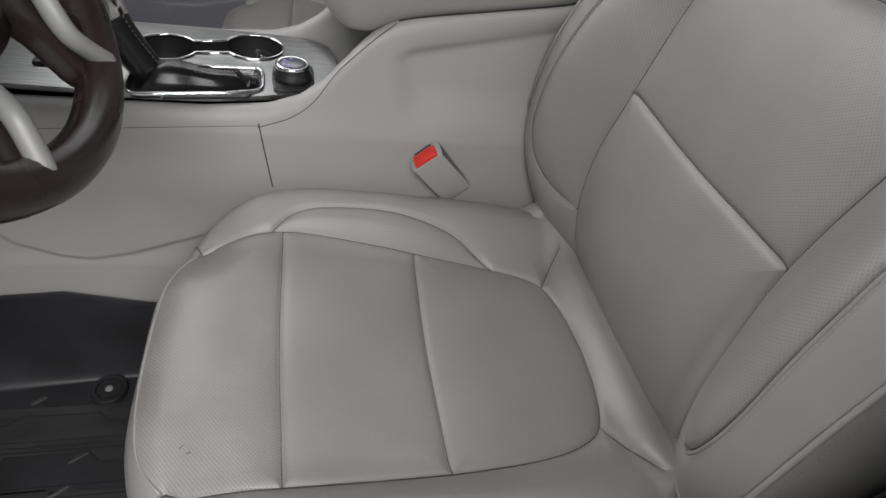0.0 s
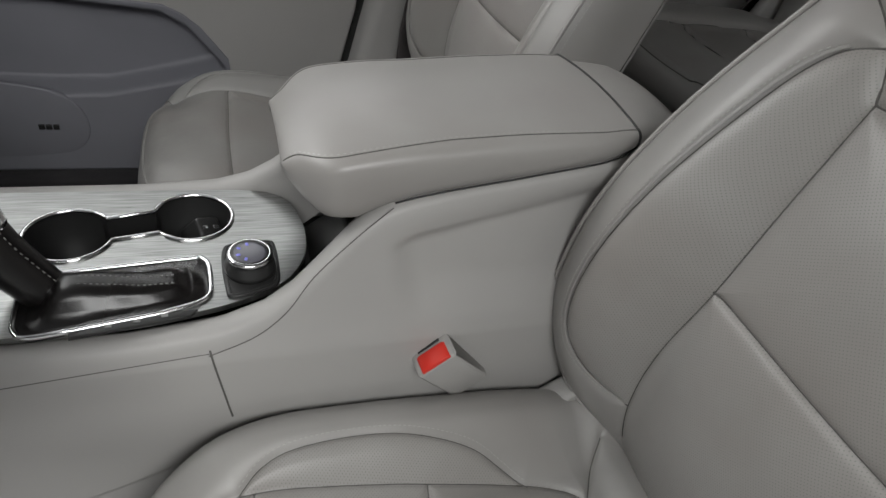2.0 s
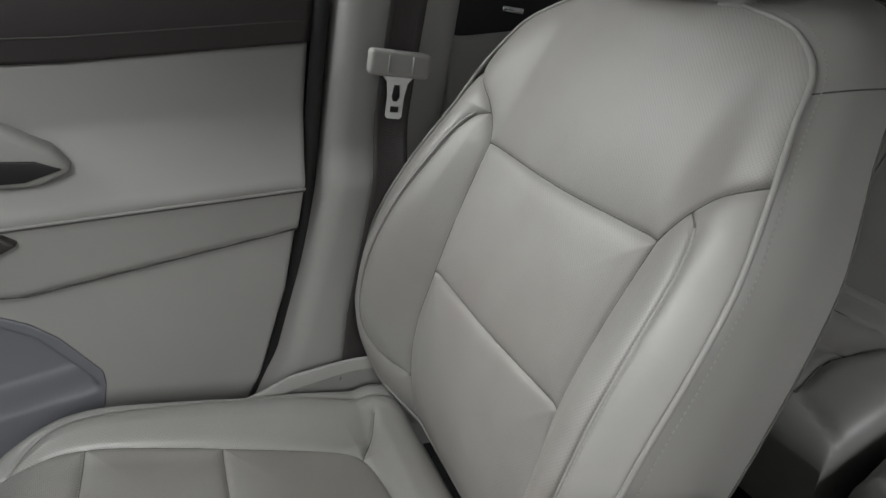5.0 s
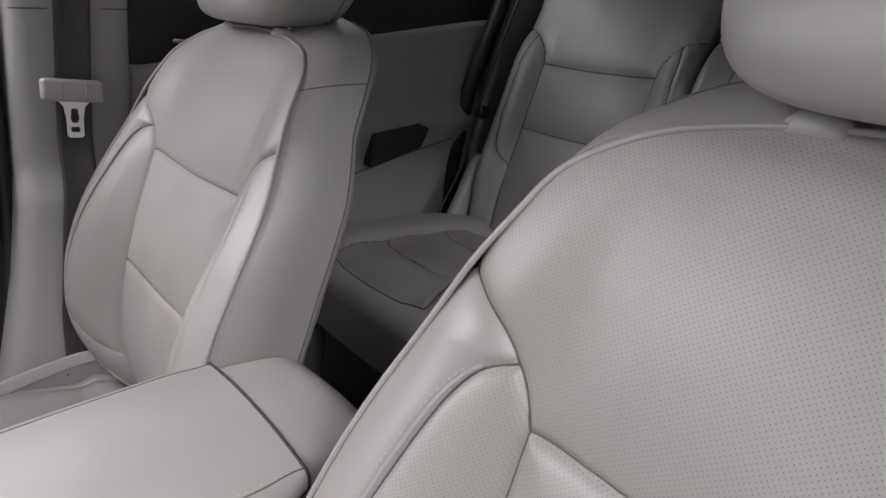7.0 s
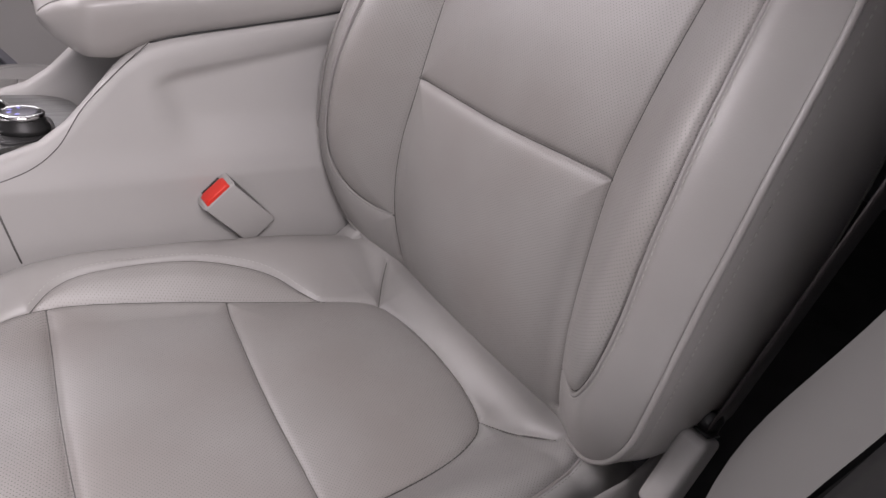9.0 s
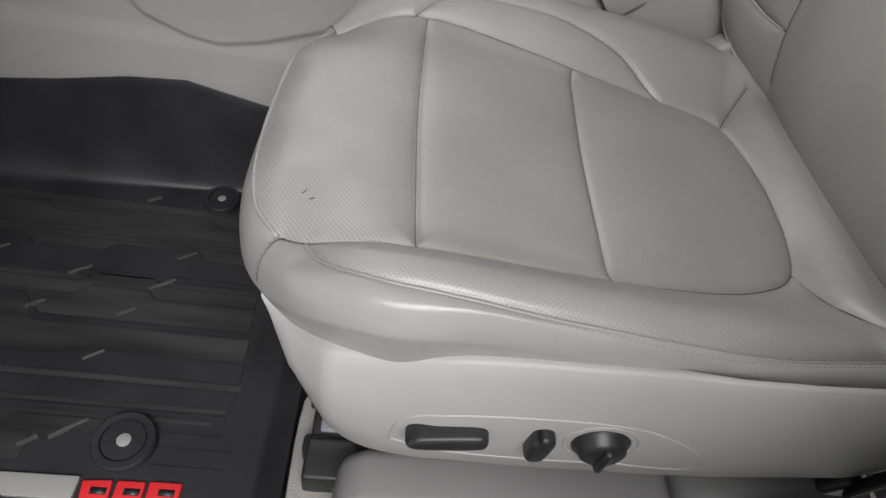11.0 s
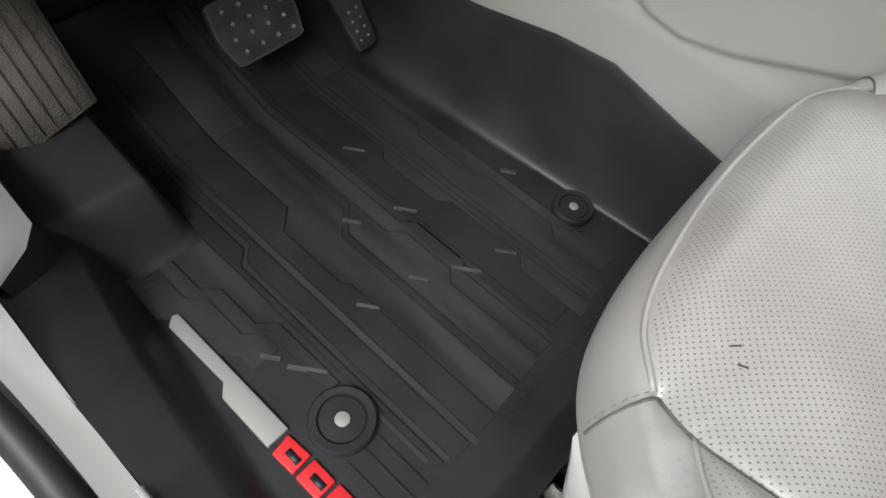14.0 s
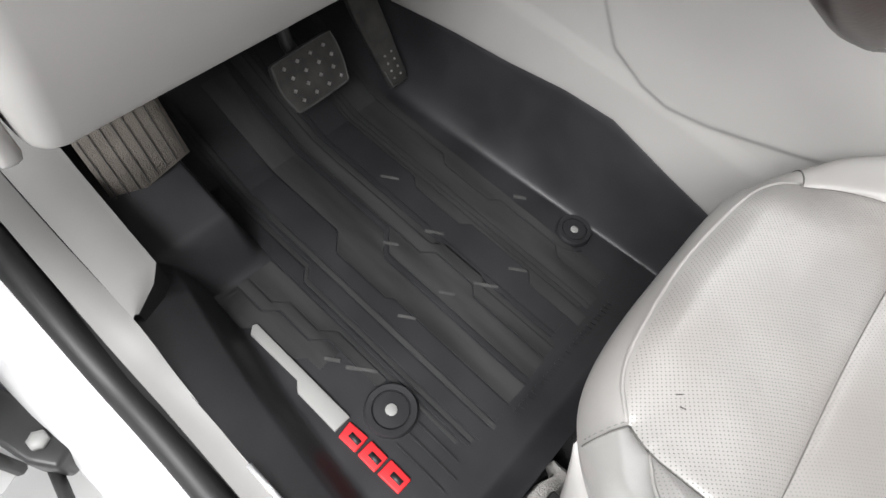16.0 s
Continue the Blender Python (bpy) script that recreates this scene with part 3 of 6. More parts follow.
        edge = np.interp(z, [0.3, 0.5, 0.63, 0.73, 0.8], [0.246, 0.251, 0.240, 0.213, 0.185])
        return xb - hb * smooth01((q - 0.12) / 0.088) + back * smooth01((q - edge + 0.04) / 0.045)

    x = face_x(y, z) + 0.0034 * np.exp(-d / 0.0028) + 0.007 * np.exp(-d / 0.022)
    x = x + 0.006 * np.exp(-edge_d / 0.012) + 0.002 * np.exp(-edge_d / 0.0016)
    verts = np.stack([x, y, z], -1).reshape(-1, 3)
    F = cut_faces(on)
    reg = label(y.ravel()[F].mean(1), z.ravel()[F].mean(1))
    names = {1: ("backrest_lower_panel", PERF, ""), 2: ("backrest_middle_panel", PERF, ""), 4: ("backrest_upper_panel", PERF, ""),
             5: ("backrest_bolster", LEATHER, ""), 6: ("backrest_bolster", LEATHER, ""), 7: ("bolster_insert", PERF, ""), 8: ("bolster_insert", PERF, "")}
    split(parent, verts, F, reg, names, verts[:, 1:3])
    # side wall behind the rim seam
    m, g = 420, 22
    la = np.linspace(0, arc[-1], m, endpoint=False)
    ly, lz = np.interp(la, arc, closed[:, 0]), np.interp(la, arc, closed[:, 1])
    ty, tz = np.roll(ly, -2) - np.roll(ly, 2), np.roll(lz, -2) - np.roll(lz, 2)
    q = np.hypot(ty, tz)
    ny, nz = tz / q, -ty / q
    if ny[m // 4] * ly[m // 4] < 0:
        ny, nz = -ny, -nz
    deep = np.interp(lz, [0.28, 0.40, 0.565, 0.69, 0.757, 0.81, 0.86], [0.10, 0.12, 0.126, 0.112, 0.098, 0.10, 0.10])
    fx = face_x(ly, lz) + 0.008
    W = []
    for k in range(g):
        t = k / (g - 1)
        out = 0.012 * math.sin(min(t / 0.45, 1) * math.pi / 2) - 0.002 * math.exp(-t / 0.02) - 0.03 * smooth01((t - 0.78) / 0.22)
        lift = 0.022 * t * smooth01((lz - 0.78) / 0.05)
        W.append(np.stack([fx + deep * t + 0.004 * t, ly + ny * out, lz + nz * out + lift], -1))
    W = np.array(W)
    idx = np.arange(g * m).reshape(g, m)
    Q = np.stack([idx[:-1], np.roll(idx[:-1], -1, 1), np.roll(idx[1:], -1, 1), idx[1:]], -1).reshape(-1, 4)
    WV = W.reshape(-1, 3)
    c = WV[Q].mean(1)
    side_reg = np.where((c[:, 2] > 0.80) & (np.abs(c[:, 1]) < 0.192), 3, np.where(c[:, 1] > 0, 1, 2))
    split(parent, WV, Q, side_reg, {1: ("backrest_side", LEATHER, ""), 2: ("backrest_side", LEATHER, ""), 3: ("backrest_top", LEATHER, "")}, WV[:, 1:3])
    for sgn in (1, -1):
        back = [W[16, k] + np.array((0, ny[k], nz[k])) * 0.0004 for k in range(m) if lz[k] > 0.30 and ly[k] * sgn > 0.0]
        back.sort(key=lambda p: p[2] - abs(p[1]))
        part("seam_line", tube(back, 0.0009, 5), SEAM, parent)
        k = int(np.argmin((ly - sgn * 0.186) ** 2 + (lz - 0.803) ** 2))
        part("seam_line", tube([W[j, k] + np.array((0, ny[k], nz[k])) * 0.0003 for j in range(0, 17)], 0.0006, 5), SEAM, parent)
    # bead along the rim
    part("rim_bead", tube([(p[0] - 0.002, p[1] + ny[k] * 0.002, p[2] + nz[k] * 0.001) for k, p in enumerate(W[0])], 0.0022, 8, True), LEATHER, parent)
    # rear shell
    shell = []
    for zz, ww, xx in ((0.28, 0.2, 0.10), (0.45, 0.22, 0.095), (0.62, 0.215, 0.125), (0.74, 0.19, 0.165), (0.82, 0.15, 0.205), (0.85, 0.10, 0.22)):
        shell.append([(xx - 0.02, -ww, zz), (xx + 0.025, -ww * 0.8, zz), (xx + 0.03, 0, zz), (xx + 0.025, ww * 0.8, zz), (xx - 0.02, ww, zz)])
    sv = np.array(shell).reshape(-1, 3)
    ob = link("backrest_rear_shell", sv, quads(6, 5), GREY_PLASTIC, parent)

    def sewn(line, lift=0.0006):
        P, N = drape(verts, F, [(0, p[0], p[1]) for p in spline(line, 200)], (1, 0, 0), lift)
        dashes(P, N, 0.0032, 0.0016, 0.0008, "stitching", parent, 0.0001)
    def seam(line):
        P, _ = drape(verts, F, [(0, p[0], p[1]) for p in spline(line, 90)], (1, 0, 0), 0.0003)
        part("seam_line", tube(P, 0.0009, 5), SEAM, parent)
    seam(low)
    seam(upp)
    for sgn in (1, -1):
        for q in (side, wing[:-1], moon):
            seam(q * (sgn, 1))
        sewn((moon[4:] + (0.0062, 0)) * (sgn, 1))
        row = [k for k in range(m) if lz[k] > 0.33 and ly[k] * sgn > 0.02]
        row.sort(key=lambda k: lz[k] - abs(ly[k]))
        away = np.array([(0, ny[k], nz[k]) for k in row])
        dashes(np.array([W[1, k] * 0.6 + W[2, k] * 0.4 for k in row]) + away * 0.0004, away, 0.0032, 0.0016, 0.0011, "stitching", parent, 0.0002)
        fold, _ = drape(verts, F, [(0, p[0], p[1]) for p in spline((moon[3:] + (0.0028, 0)) * (sgn, 1), 120)], (1, 0, 0), 0.0)
        part("seam_fold", tube(fold, 0.0017, 6), LEATHER, parent)


def headrest(parent):
    bm = bmesh.new()
    bmesh.ops.create_cube(bm, size=2)
    bmesh.ops.subdivide_edges(bm, edges=bm.edges[:], cuts=23, use_grid_fill=True)
    for v in bm.verts:
        p = v.co.copy()
        q = p / (abs(p.x) ** 4.6 + abs(p.y) ** 4.6 + abs(p.z) ** 4.6) ** (1 / 4.6)
        v.co = (0.172 + 0.03 * q.z + 0.06 * q.x + 0.012 * q.y * q.y, 0.130 * q.y * (1 + 0.03 * q.z), 0.968 + 0.106 * q.z)
    hr = part("headrest", bm, LEATHER, parent)
    ring = []
    for w in np.linspace(0, 2 * math.pi, 90, endpoint=False):
        cy, cz = math.cos(w), math.sin(w)
        k = (1 - 0.45 ** 4.6) ** (1 / 4.6) / (abs(cy) ** 4.6 + abs(cz) ** 4.6) ** (1 / 4.6)
        qy, qz = cy * k, cz * k
        ring.append((0.172 + 0.03 * qz + 0.06 * 0.45 + 0.012 * qy * qy, 0.1302 * qy * (1 + 0.03 * qz), 0.968 + 0.1062 * qz))
    part("seam_line", tube(ring, 0.0008, 5, True), SEAM, hr)
    for s in (-1, 1):
        part("headrest_post", tube([(0.150, s * 0.068, 0.80), (0.158, s * 0.068, 0.93)], 0.006, 12), CHROME, parent)
        part("post_collar", lathe([(0.018, 0), (0.018, 0.008), (0.015, 0.012), (0.008, 0.013)], 24, pose(0.148, s * 0.068, 0.848, 0, 20)), GREY_PLASTIC, parent)
    part("release_button", lathe([(0.017, 0), (0.017, 0.004), (0.012, 0.006), (0, 0.006)], 20, pose(0.165, 0.1265, 0.955, -90)), GREY_PLASTIC, parent)


def skirt(parent):
    """The side shield along the sill, with the power switches."""
    n = 90
    xs = np.linspace(-0.434, 0.10, n)
    top = eased(xs, [-0.434, -0.424, -0.410, -0.396, -0.380, -0.355, -0.325, -0.295, -0.25, -0.21, -0.165, -0.13, -0.093, -0.023, 0.10], [0.238, 0.229, 0.229, 0.238, 0.249, 0.254, 0.265, 0.275, 0.2815, 0.285, 0.290, 0.299, 0.312, 0.324, 0.335], 0.02)
    bot = eased(xs, [-0.434, -0.427, -0.407, -0.387, -0.365, -0.345, -0.325, -0.29, -0.24, -0.19, -0.15, -0.12, -0.095, 0.0, 0.10], [0.222, 0.205, 0.164, 0.138, 0.108, 0.100, 0.101, 0.109, 0.111, 0.115, 0.124, 0.142, 0.158, 0.190, 0.225], 0.02)
    outy = np.interp(xs, [-0.432, -0.41, -0.38, -0.30, -0.16, -0.09, 0.0, 0.10], [-0.142, -0.175, -0.200, -0.214, -0.219, -0.233, -0.238, -0.225])
    V = []
    for X, t, bt, o in zip(xs, top, bot, outy):
        fl = np.interp(X, [-0.43, -0.24, -0.11], [0.040, 0.030, 0.006])
        for f, dy in ((0.16, fl), (0.04, fl * 0.6), (0.01, 0.002), (0.03, -0.001), (0.10, -0.004), (0.3, -0.010), (0.6, -0.008), (0.9, 0.0), (1.0, 0.008), (1.02, 0.03)):
            V.append((X, o + dy, t + (bt - t) * f))
    shell = quads(n, 10)[:, ::-1]
    sk = link("side_shield", V, shell, GREY_PLASTIC, parent, "light grey plastic side shield")
    def ridge(name, line, radius):
        P, _ = drape(V, shell, [(q[0], -0.3, q[1]) for q in line], (0, 1, 0), -radius * 0.25)
        part(name, tube(P, radius, 8, True), GREY_PLASTIC, sk)
    ridge("switch_recess", spline([(-0.331, 0.160), (-0.329, 0.185), (-0.316, 0.209), (-0.278, 0.223), (-0.20, 0.233), (-0.142, 0.228), (-0.114, 0.212), (-0.108, 0.198), (-0.119, 0.178), (-0.188, 0.158), (-0.28, 0.150), (-0.331, 0.160)], 110)[:-1], 0.0013)
    ridge("knob_collar", [(-0.183 + 0.0265 * math.cos(q), 0.203 + 0.0265 * math.sin(q)) for q in np.linspace(0, 2 * math.pi, 40, endpoint=False)], 0.0012)
    part("seat_switch", prism(spline([(-0.315, 0.197), (-0.272, 0.206), (-0.264, 0.201), (-0.267, 0.190), (-0.310, 0.182), (-0.3215, 0.188), (-0.315, 0.197)], 28)[:-1], "y", -0.2345, -0.215, 0.004), BLACK, sk, "black seat position switch")
    part("seat_switch", prism(spline([(-0.234, 0.212), (-0.2265, 0.216), (-0.219, 0.212), (-0.2185, 0.198), (-0.221, 0.184), (-0.228, 0.180), (-0.235, 0.185), (-0.234, 0.212)], 28)[:-1], "y", -0.236, -0.215, 0.004), BLACK, sk, "black backrest switch")
    part("lumbar_knob", lathe([(0.021, 0), (0.021, 0.003), (0.0175, 0.006), (0.0165, 0.010), (0.013, 0.0125), (0, 0.013)], 28, pose(-0.183, -0.2255, 0.203, 90)), BLACK, sk, "round black lumbar switch")
    part("knob_ridge", box((-0.1862, -0.2430, 0.187), (-0.1798, -0.234, 0.217), 0.003), BLACK, sk)


def front_seat(name, label, group, detail):
    seat = empty(name, label, "car seat", group)
    cushion(seat, detail)
    backrest(seat, detail)
    headrest(seat)
    skirt(seat)
    part("seat_base", box((-0.36, -0.19, 0.05), (0.05, 0.19, 0.2), 0.015), BLACK, seat)
    for s in (-1, 1):
        part("seat_rail", box((-0.40, s * 0.19 - 0.02, 0.0), (0.10, s * 0.19 + 0.02, 0.05), 0.004), BLACK, seat)
    part("seat_hinge_cover", prism([(-0.06, 0.27), (0.05, 0.27), (0.09, 0.33), (0.07, 0.36), (0.02, 0.33)], "y", 0.19, 0.22, 0.006), GREY_PLASTIC, seat)
    return seat


driver = front_seat("front_seat", "light grey perforated leather driver seat, worn creased cushion", "front seats", 1.8)
driver.location = (0, -0.362, 0)
passenger = copy_thing(driver, pose(0.008, 0.374, 0.005) @ Matrix.Scale(-1, 4, (0, 1, 0)))
for piece in passenger.children:
    # set a little further back than on the driver's seat
    if max(p[2] for p in piece.bound_box) > 0.42:
        piece.location.x += 0.036
tagged(passenger, "light grey perforated leather passenger seat beside the console", "car seat", "front seats")
panel = next(q for q in driver.children if q.name.startswith("cushion_front_panel"))
co = np.empty(len(panel.data.vertices) * 3)
panel.data.vertices.foreach_get("co", co)
co = co.reshape(-1, 3)
for px, py, turn in ((-0.410, -0.468, 0.6), (-0.404, -0.474, 0.2)):
    spots = []
    for f in (-1, 0, 1):
        qx, qy = px + 0.0018 * f * math.cos(turn), py + 0.362 + 0.0018 * f * math.sin(turn)
        spots.append((qx, qy, co[np.argmin((co[:, 0] - qx) ** 2 + (co[:, 1] - qy) ** 2)][2] + 0.0001))
    part("ink_mark", tube(spots, 0.0004, 5), DARK_TRIM, panel)


# ---- shell ----
def slab(name, lo, hi, material, bevel=0.0):
    return tagged(part(name, box(lo, hi, bevel), material, None, "", bevel > 0), kind="structure")


def sheet(name, us, vs, place, material, parent=None, label="", thick=0.0, flip=False):
    """A surface over two ranges of parameters; thick: metres of solid behind it."""
    V = np.array([[place(u, v) for v in vs] for u in us], float).reshape(-1, 3)
    F = quads(len(us), len(vs))
    if flip:
        F = F[:, ::-1]
    ob = link(name, V, F, material, parent, label)
    if thick:
        m = ob.modifiers.new("solid", "SOLIDIFY")
        m.thickness, m.offset = thick, 1 if flip else -1
    return ob


def gap(pts, parent, radius=0.0009, name="panel_gap_crease"):
    """A dark line for a joint between two panels, or for a crease."""
    return part(name, tube(pts, radius, 5), SEAM, parent)


tagged(slab("floor", (-1.35, -0.66, -0.05), (2.2, 0.72, -0.014), CARPET), "dark carpeted car floor", "floor")
# added panel that glows, standing in for the bright outdoors behind the window
tagged(slab("backdrop", (-4, 3.4, 0.4), (2.5, 3.45, 3.0), BACKDROP), "glowing backdrop panel outside the window", "wall")
tagged(slab("ceiling", (-0.50, -0.60, 1.20), (2.2, 0.66, 1.24), HEADLINER), "pale fabric headliner", "ceiling")
slab("wall_pillar_far", (-0.30, 0.738, 0.0), (0.16, 0.765, 0.79), BLACK)
slab("wall_pillar_far_top", (-0.066, 0.738, 0.79), (0.16, 0.765, 1.2), BLACK)
slab("wall_rear", (2.2, -0.66, -0.05), (2.24, 0.72, 1.24), DARK_GREY)
tagged(slab("sill_far", (-1.3, 0.66, -0.05), (1.0, 0.78, 0.045), CARPET, 0.01), "dark carpeted far door sill", "sill")
slab("wall_front", (-1.42, -0.70, -0.05), (-1.32, 0.75, 0.78), BLACK)
# unseen plain walls, added to keep side light off the second row
slab("wall_shade_near", (0.17, -0.75, 0.0), (1.0, -0.71, 0.85), DARK_GREY)
slab("wall_quarter_near", (1.0, -0.72, 0.0), (2.2, -0.66, 1.2), DARK_GREY)
slab("wall_quarter_far", (1.0, 0.72, 0.0), (2.2, 0.78, 1.2), DARK_GREY)
slab("window_rear_near", (0.10, -0.745, 0.85), (2.2, -0.735, 1.21), TINTED)
slab("window_rear_far", (0.13, 0.752, 0.79), (2.2, 0.762, 1.21), TINTED)
tagged(slab("ground", (-7, -7, -0.45), (7, 7, -0.40), CONCRETE), "smooth grey shop floor", "floor")


# ---- door on the passenger side ----
def door_face(x, z):
    """How far the inner face of the far door stands from the middle of the car."""
    z0, z1 = 0.743 + (x + 0.09) * 0.205, 0.522 + (x + 0.326) * 0.158
    z2 = np.interp(x, [-0.95, -0.39, -0.335, -0.06], [0.405, 0.414, 0.428, 0.50])
    y2 = np.interp(z, [0.05, 0.2, z2 - 0.012, z2 - 0.002, z2 + 0.004, z1 - 0.006, z1, z1 + 0.012, z1 + 0.045, z1 + 0.10, z0], [0.70, 0.706, 0.706, 0.700, 0.688, 0.676, 0.672, 0.668, 0.688, 0.713, 0.718])
    # map pocket hollow towards the front
    top = np.interp(x, [-0.60, -0.42, -0.37, -0.28], [0.385, 0.375, 0.35, 0.262])
    bot = np.interp(x, [-0.60, -0.50, -0.38, -0.28], [0.20, 0.205, 0.235, 0.262])
    inn = smooth01((top - z) / 0.02) * smooth01((z - bot) / 0.02) * smooth01((-0.28 - x) / 0.03)
    return y2 + 0.05 * inn


door = empty("front_door", "closed passenger door, grey panel with dark upper trim", "car door", at=(0, 0, 0))
dx = np.linspace(-0.95, -0.062, 90)
def edge_x(x, z):
    """Keep the rear edge of the door on its curved cut."""
    lim = np.interp(z, [0.05, 0.15, 0.25, 0.40, 0.50, 0.85], [-0.20, -0.145, -0.105, -0.075, -0.066, -0.062])
    return -0.95 + (x + 0.95) * (lim + 0.95) / (-0.062 + 0.95)
def upper(x):
    return np.interp(x, [-0.95, -0.60, -0.33, -0.06], [0.60, 0.655, 0.695, 0.748])
def pocket_top(x):
    return np.interp(x, [-0.95, -0.567, -0.413, -0.379, -0.345, -0.285, -0.25], [0.392, 0.392, 0.384, 0.370, 0.346, 0.284, 0.05])
def door_sheet(name, lo, hi, material, note, proud=0.0):
    def put(x, v):
        z = lo(x) + v * (hi(x) - lo(x))
        return edge_x(x, z), door_face(x, z) - proud, z
    return sheet(name, np.linspace(-0.95, -0.062, 150), np.linspace(0, 1, 90), put, material, door, note, 0.03 if not proud else 0.003, True)
door_sheet("door_panel", lambda x: 0.05, upper, GREY_PLASTIC, "")
door_sheet("map_pocket_panel", lambda x: 0.045, pocket_top, DARK_GREY, "slate grey lower panel with map pocket", 0.004)
sheet("upper_trim", dx, np.linspace(0, 1, 24), lambda x, v: (x, 0.712 - 0.006 * math.sin(v * 3.1) + 0.025 * smooth01((v - 0.75) / 0.25), upper(x) + v * (np.interp(x, [-0.95, -0.06], [0.772, 0.826]) - upper(x))), DARK_TRIM, door, "dark brown soft upper trim", 0.03, True)
part("window_ledge", prism([(-0.95, 0.765), (-0.06, 0.822), (-0.06, 0.832), (-0.95, 0.775)], "y", 0.728, 0.78, 0.004), BLACK, door)
def line_on(zf, off=0.0, a=-0.9, b=-0.064, n=50):
    return [(x, door_face(x, zf(x)) - off, zf(x)) for x in np.linspace(a, b, n)]
gap(line_on(lambda x: 0.522 + (x + 0.326) * 0.158, 0.0008), door, 0.0013)
gap(line_on(lambda x: np.interp(x, [-0.9, -0.39, -0.335, -0.06], [0.406, 0.413, 0.427, 0.499]), 0.0008), door, 0.0013)
part("piping", tube(line_on(lambda x: 0.5255 + (x + 0.326) * 0.158, 0.0012), 0.0021, 8), GREY_PLASTIC, door)
gap([(x, 0.7062, upper(x) + 0.0275) for x in np.linspace(-0.9, -0.07, 40)], door, 0.001)
part("wood_trim", prism([(-0.95, 0.450), (-0.553, 0.461), (-0.416, 0.476), (-0.385, 0.496), (-0.40, 0.506), (-0.95, 0.50)], "y", 0.664, 0.69, 0.004), DARK_TRIM, door, "dark wood-grain trim strip")
part("armrest_pull", prism([(-0.52, 0.545), (-0.36, 0.565), (-0.325, 0.585), (-0.345, 0.61), (-0.40, 0.635), (-0.55, 0.65)], "y", 0.665, 0.70, 0.01), GREY_PLASTIC, door)
part("pull_cup", prism([(-0.50, 0.555), (-0.37, 0.572), (-0.335, 0.588), (-0.36, 0.596), (-0.50, 0.59)], "y", 0.662, 0.668, 0.001), BLACK, door)
part("lock_pin", lathe([(0.004, 0), (0.004, 0.03), (0.0025, 0.034), (0, 0.034)], 12, pose(-0.135, 0.735, 0.826)), CHROME, door)
part("pin_bezel", lathe([(0.011, 0), (0.011, 0.004), (0.005, 0.006)], 16, pose(-0.135, 0.735, 0.824)), BLACK, door)
spk = spline([(-0.74, 0.07), (-0.66, 0.075), (-0.60, 0.09), (-0.575, 0.13), (-0.585, 0.18), (-0.63, 0.215), (-0.75, 0.235)], 40)
part("speaker_grille", prism([tuple(q) for q in spk], "y", 0.697, 0.71, 0.004), DARK_GREY, door)
for k in range(3):
    part("speaker_slot", box((-0.66 + k * 0.012, 0.694, 0.135), (-0.65 + k * 0.012, 0.698, 0.145), 0.001), BLACK, door)
part("door_seal", tube([(np.interp(z, [0.05, 0.15, 0.25, 0.40, 0.50, 0.85], [-0.19, -0.133, -0.092, -0.062, -0.053, -0.05]), 0.708, z) for z in np.linspace(0.06, 1.15, 60)], 0.011, 10), SEAL, door)
glass = part("window_pane", box((-0.93, 0.745, 0.78), (-0.07, 0.749, 1.18)), GLASS, door, "clear side window glass")
glass.visible_shadow = False

# ---- far centre pillar with belt ----
def pil(z):
    return np.interp(z, [0.0, 0.1, 0.2, 0.3, 0.45, 0.6, 0.9, 1.2], [-0.23, -0.17, -0.12, -0.085, -0.058, -0.04, -0.036, -0.03])
zs = np.linspace(0.0, 1.2, 60)
pillar = empty("centre_pillar", "light grey plastic pillar trim beside the seat", "pillar")
pillar["kind"] = "structure"
V = []
for z in zs:
    wide = 0.165 + 0.02 * smooth01((0.5 - z) / 0.3)
    y0 = 0.676 - 0.035 * smooth01((0.615 - z) / 0.03) * 0.8
    for u, y in ((0.0, 0.73), (0.004, y0 + 0.016), (0.014, y0 + 0.002), (0.03, y0), (wide * 0.55, y0 - 0.004), (wide - 0.02, y0), (wide - 0.006, y0 + 0.004), (wide, y0 + 0.016), (wide + 0.002, 0.73)):
        V.append((pil(z) + u, y, z))
link("pillar_trim", V, quads(60, 9), GREY_PLASTIC, pillar)
gap([(-0.034 + u, 0.6755 - 0.0005, 0.845 + u * 0.12) for u in np.linspace(0.005, 0.16, 20)], pillar)
belt = empty("seat_belt", "dark grey seat belt webbing with pale stop and chrome tongue", "seat belt", "front belts")
bz = np.linspace(1.18, 0.28, 40)
sheet("webbing", bz, np.linspace(0, 1, 8), lambda z, v: (np.interp(z, [0.4, 0.6, 0.76, 0.88, 1.2], [-0.004, 0.012, 0.017, 0.022, 0.03]) + v * 0.047, 0.655 + 0.004 * math.sin(v * 3.14) - 0.034 * smooth01((0.68 - z) / 0.1), z), BELT, belt, "", 0.0012)
part("belt_stop", box((-0.003, 0.641, 0.725), (0.078, 0.66, 0.757), 0.006, 3), GREY_PLASTIC, belt, "pale plastic tongue housing")
for k in (0.02, 0.052):
    part("housing_rib", box((k, 0.639, 0.73), (k + 0.003, 0.642, 0.752), 0.001), GREY_PLASTIC, belt)
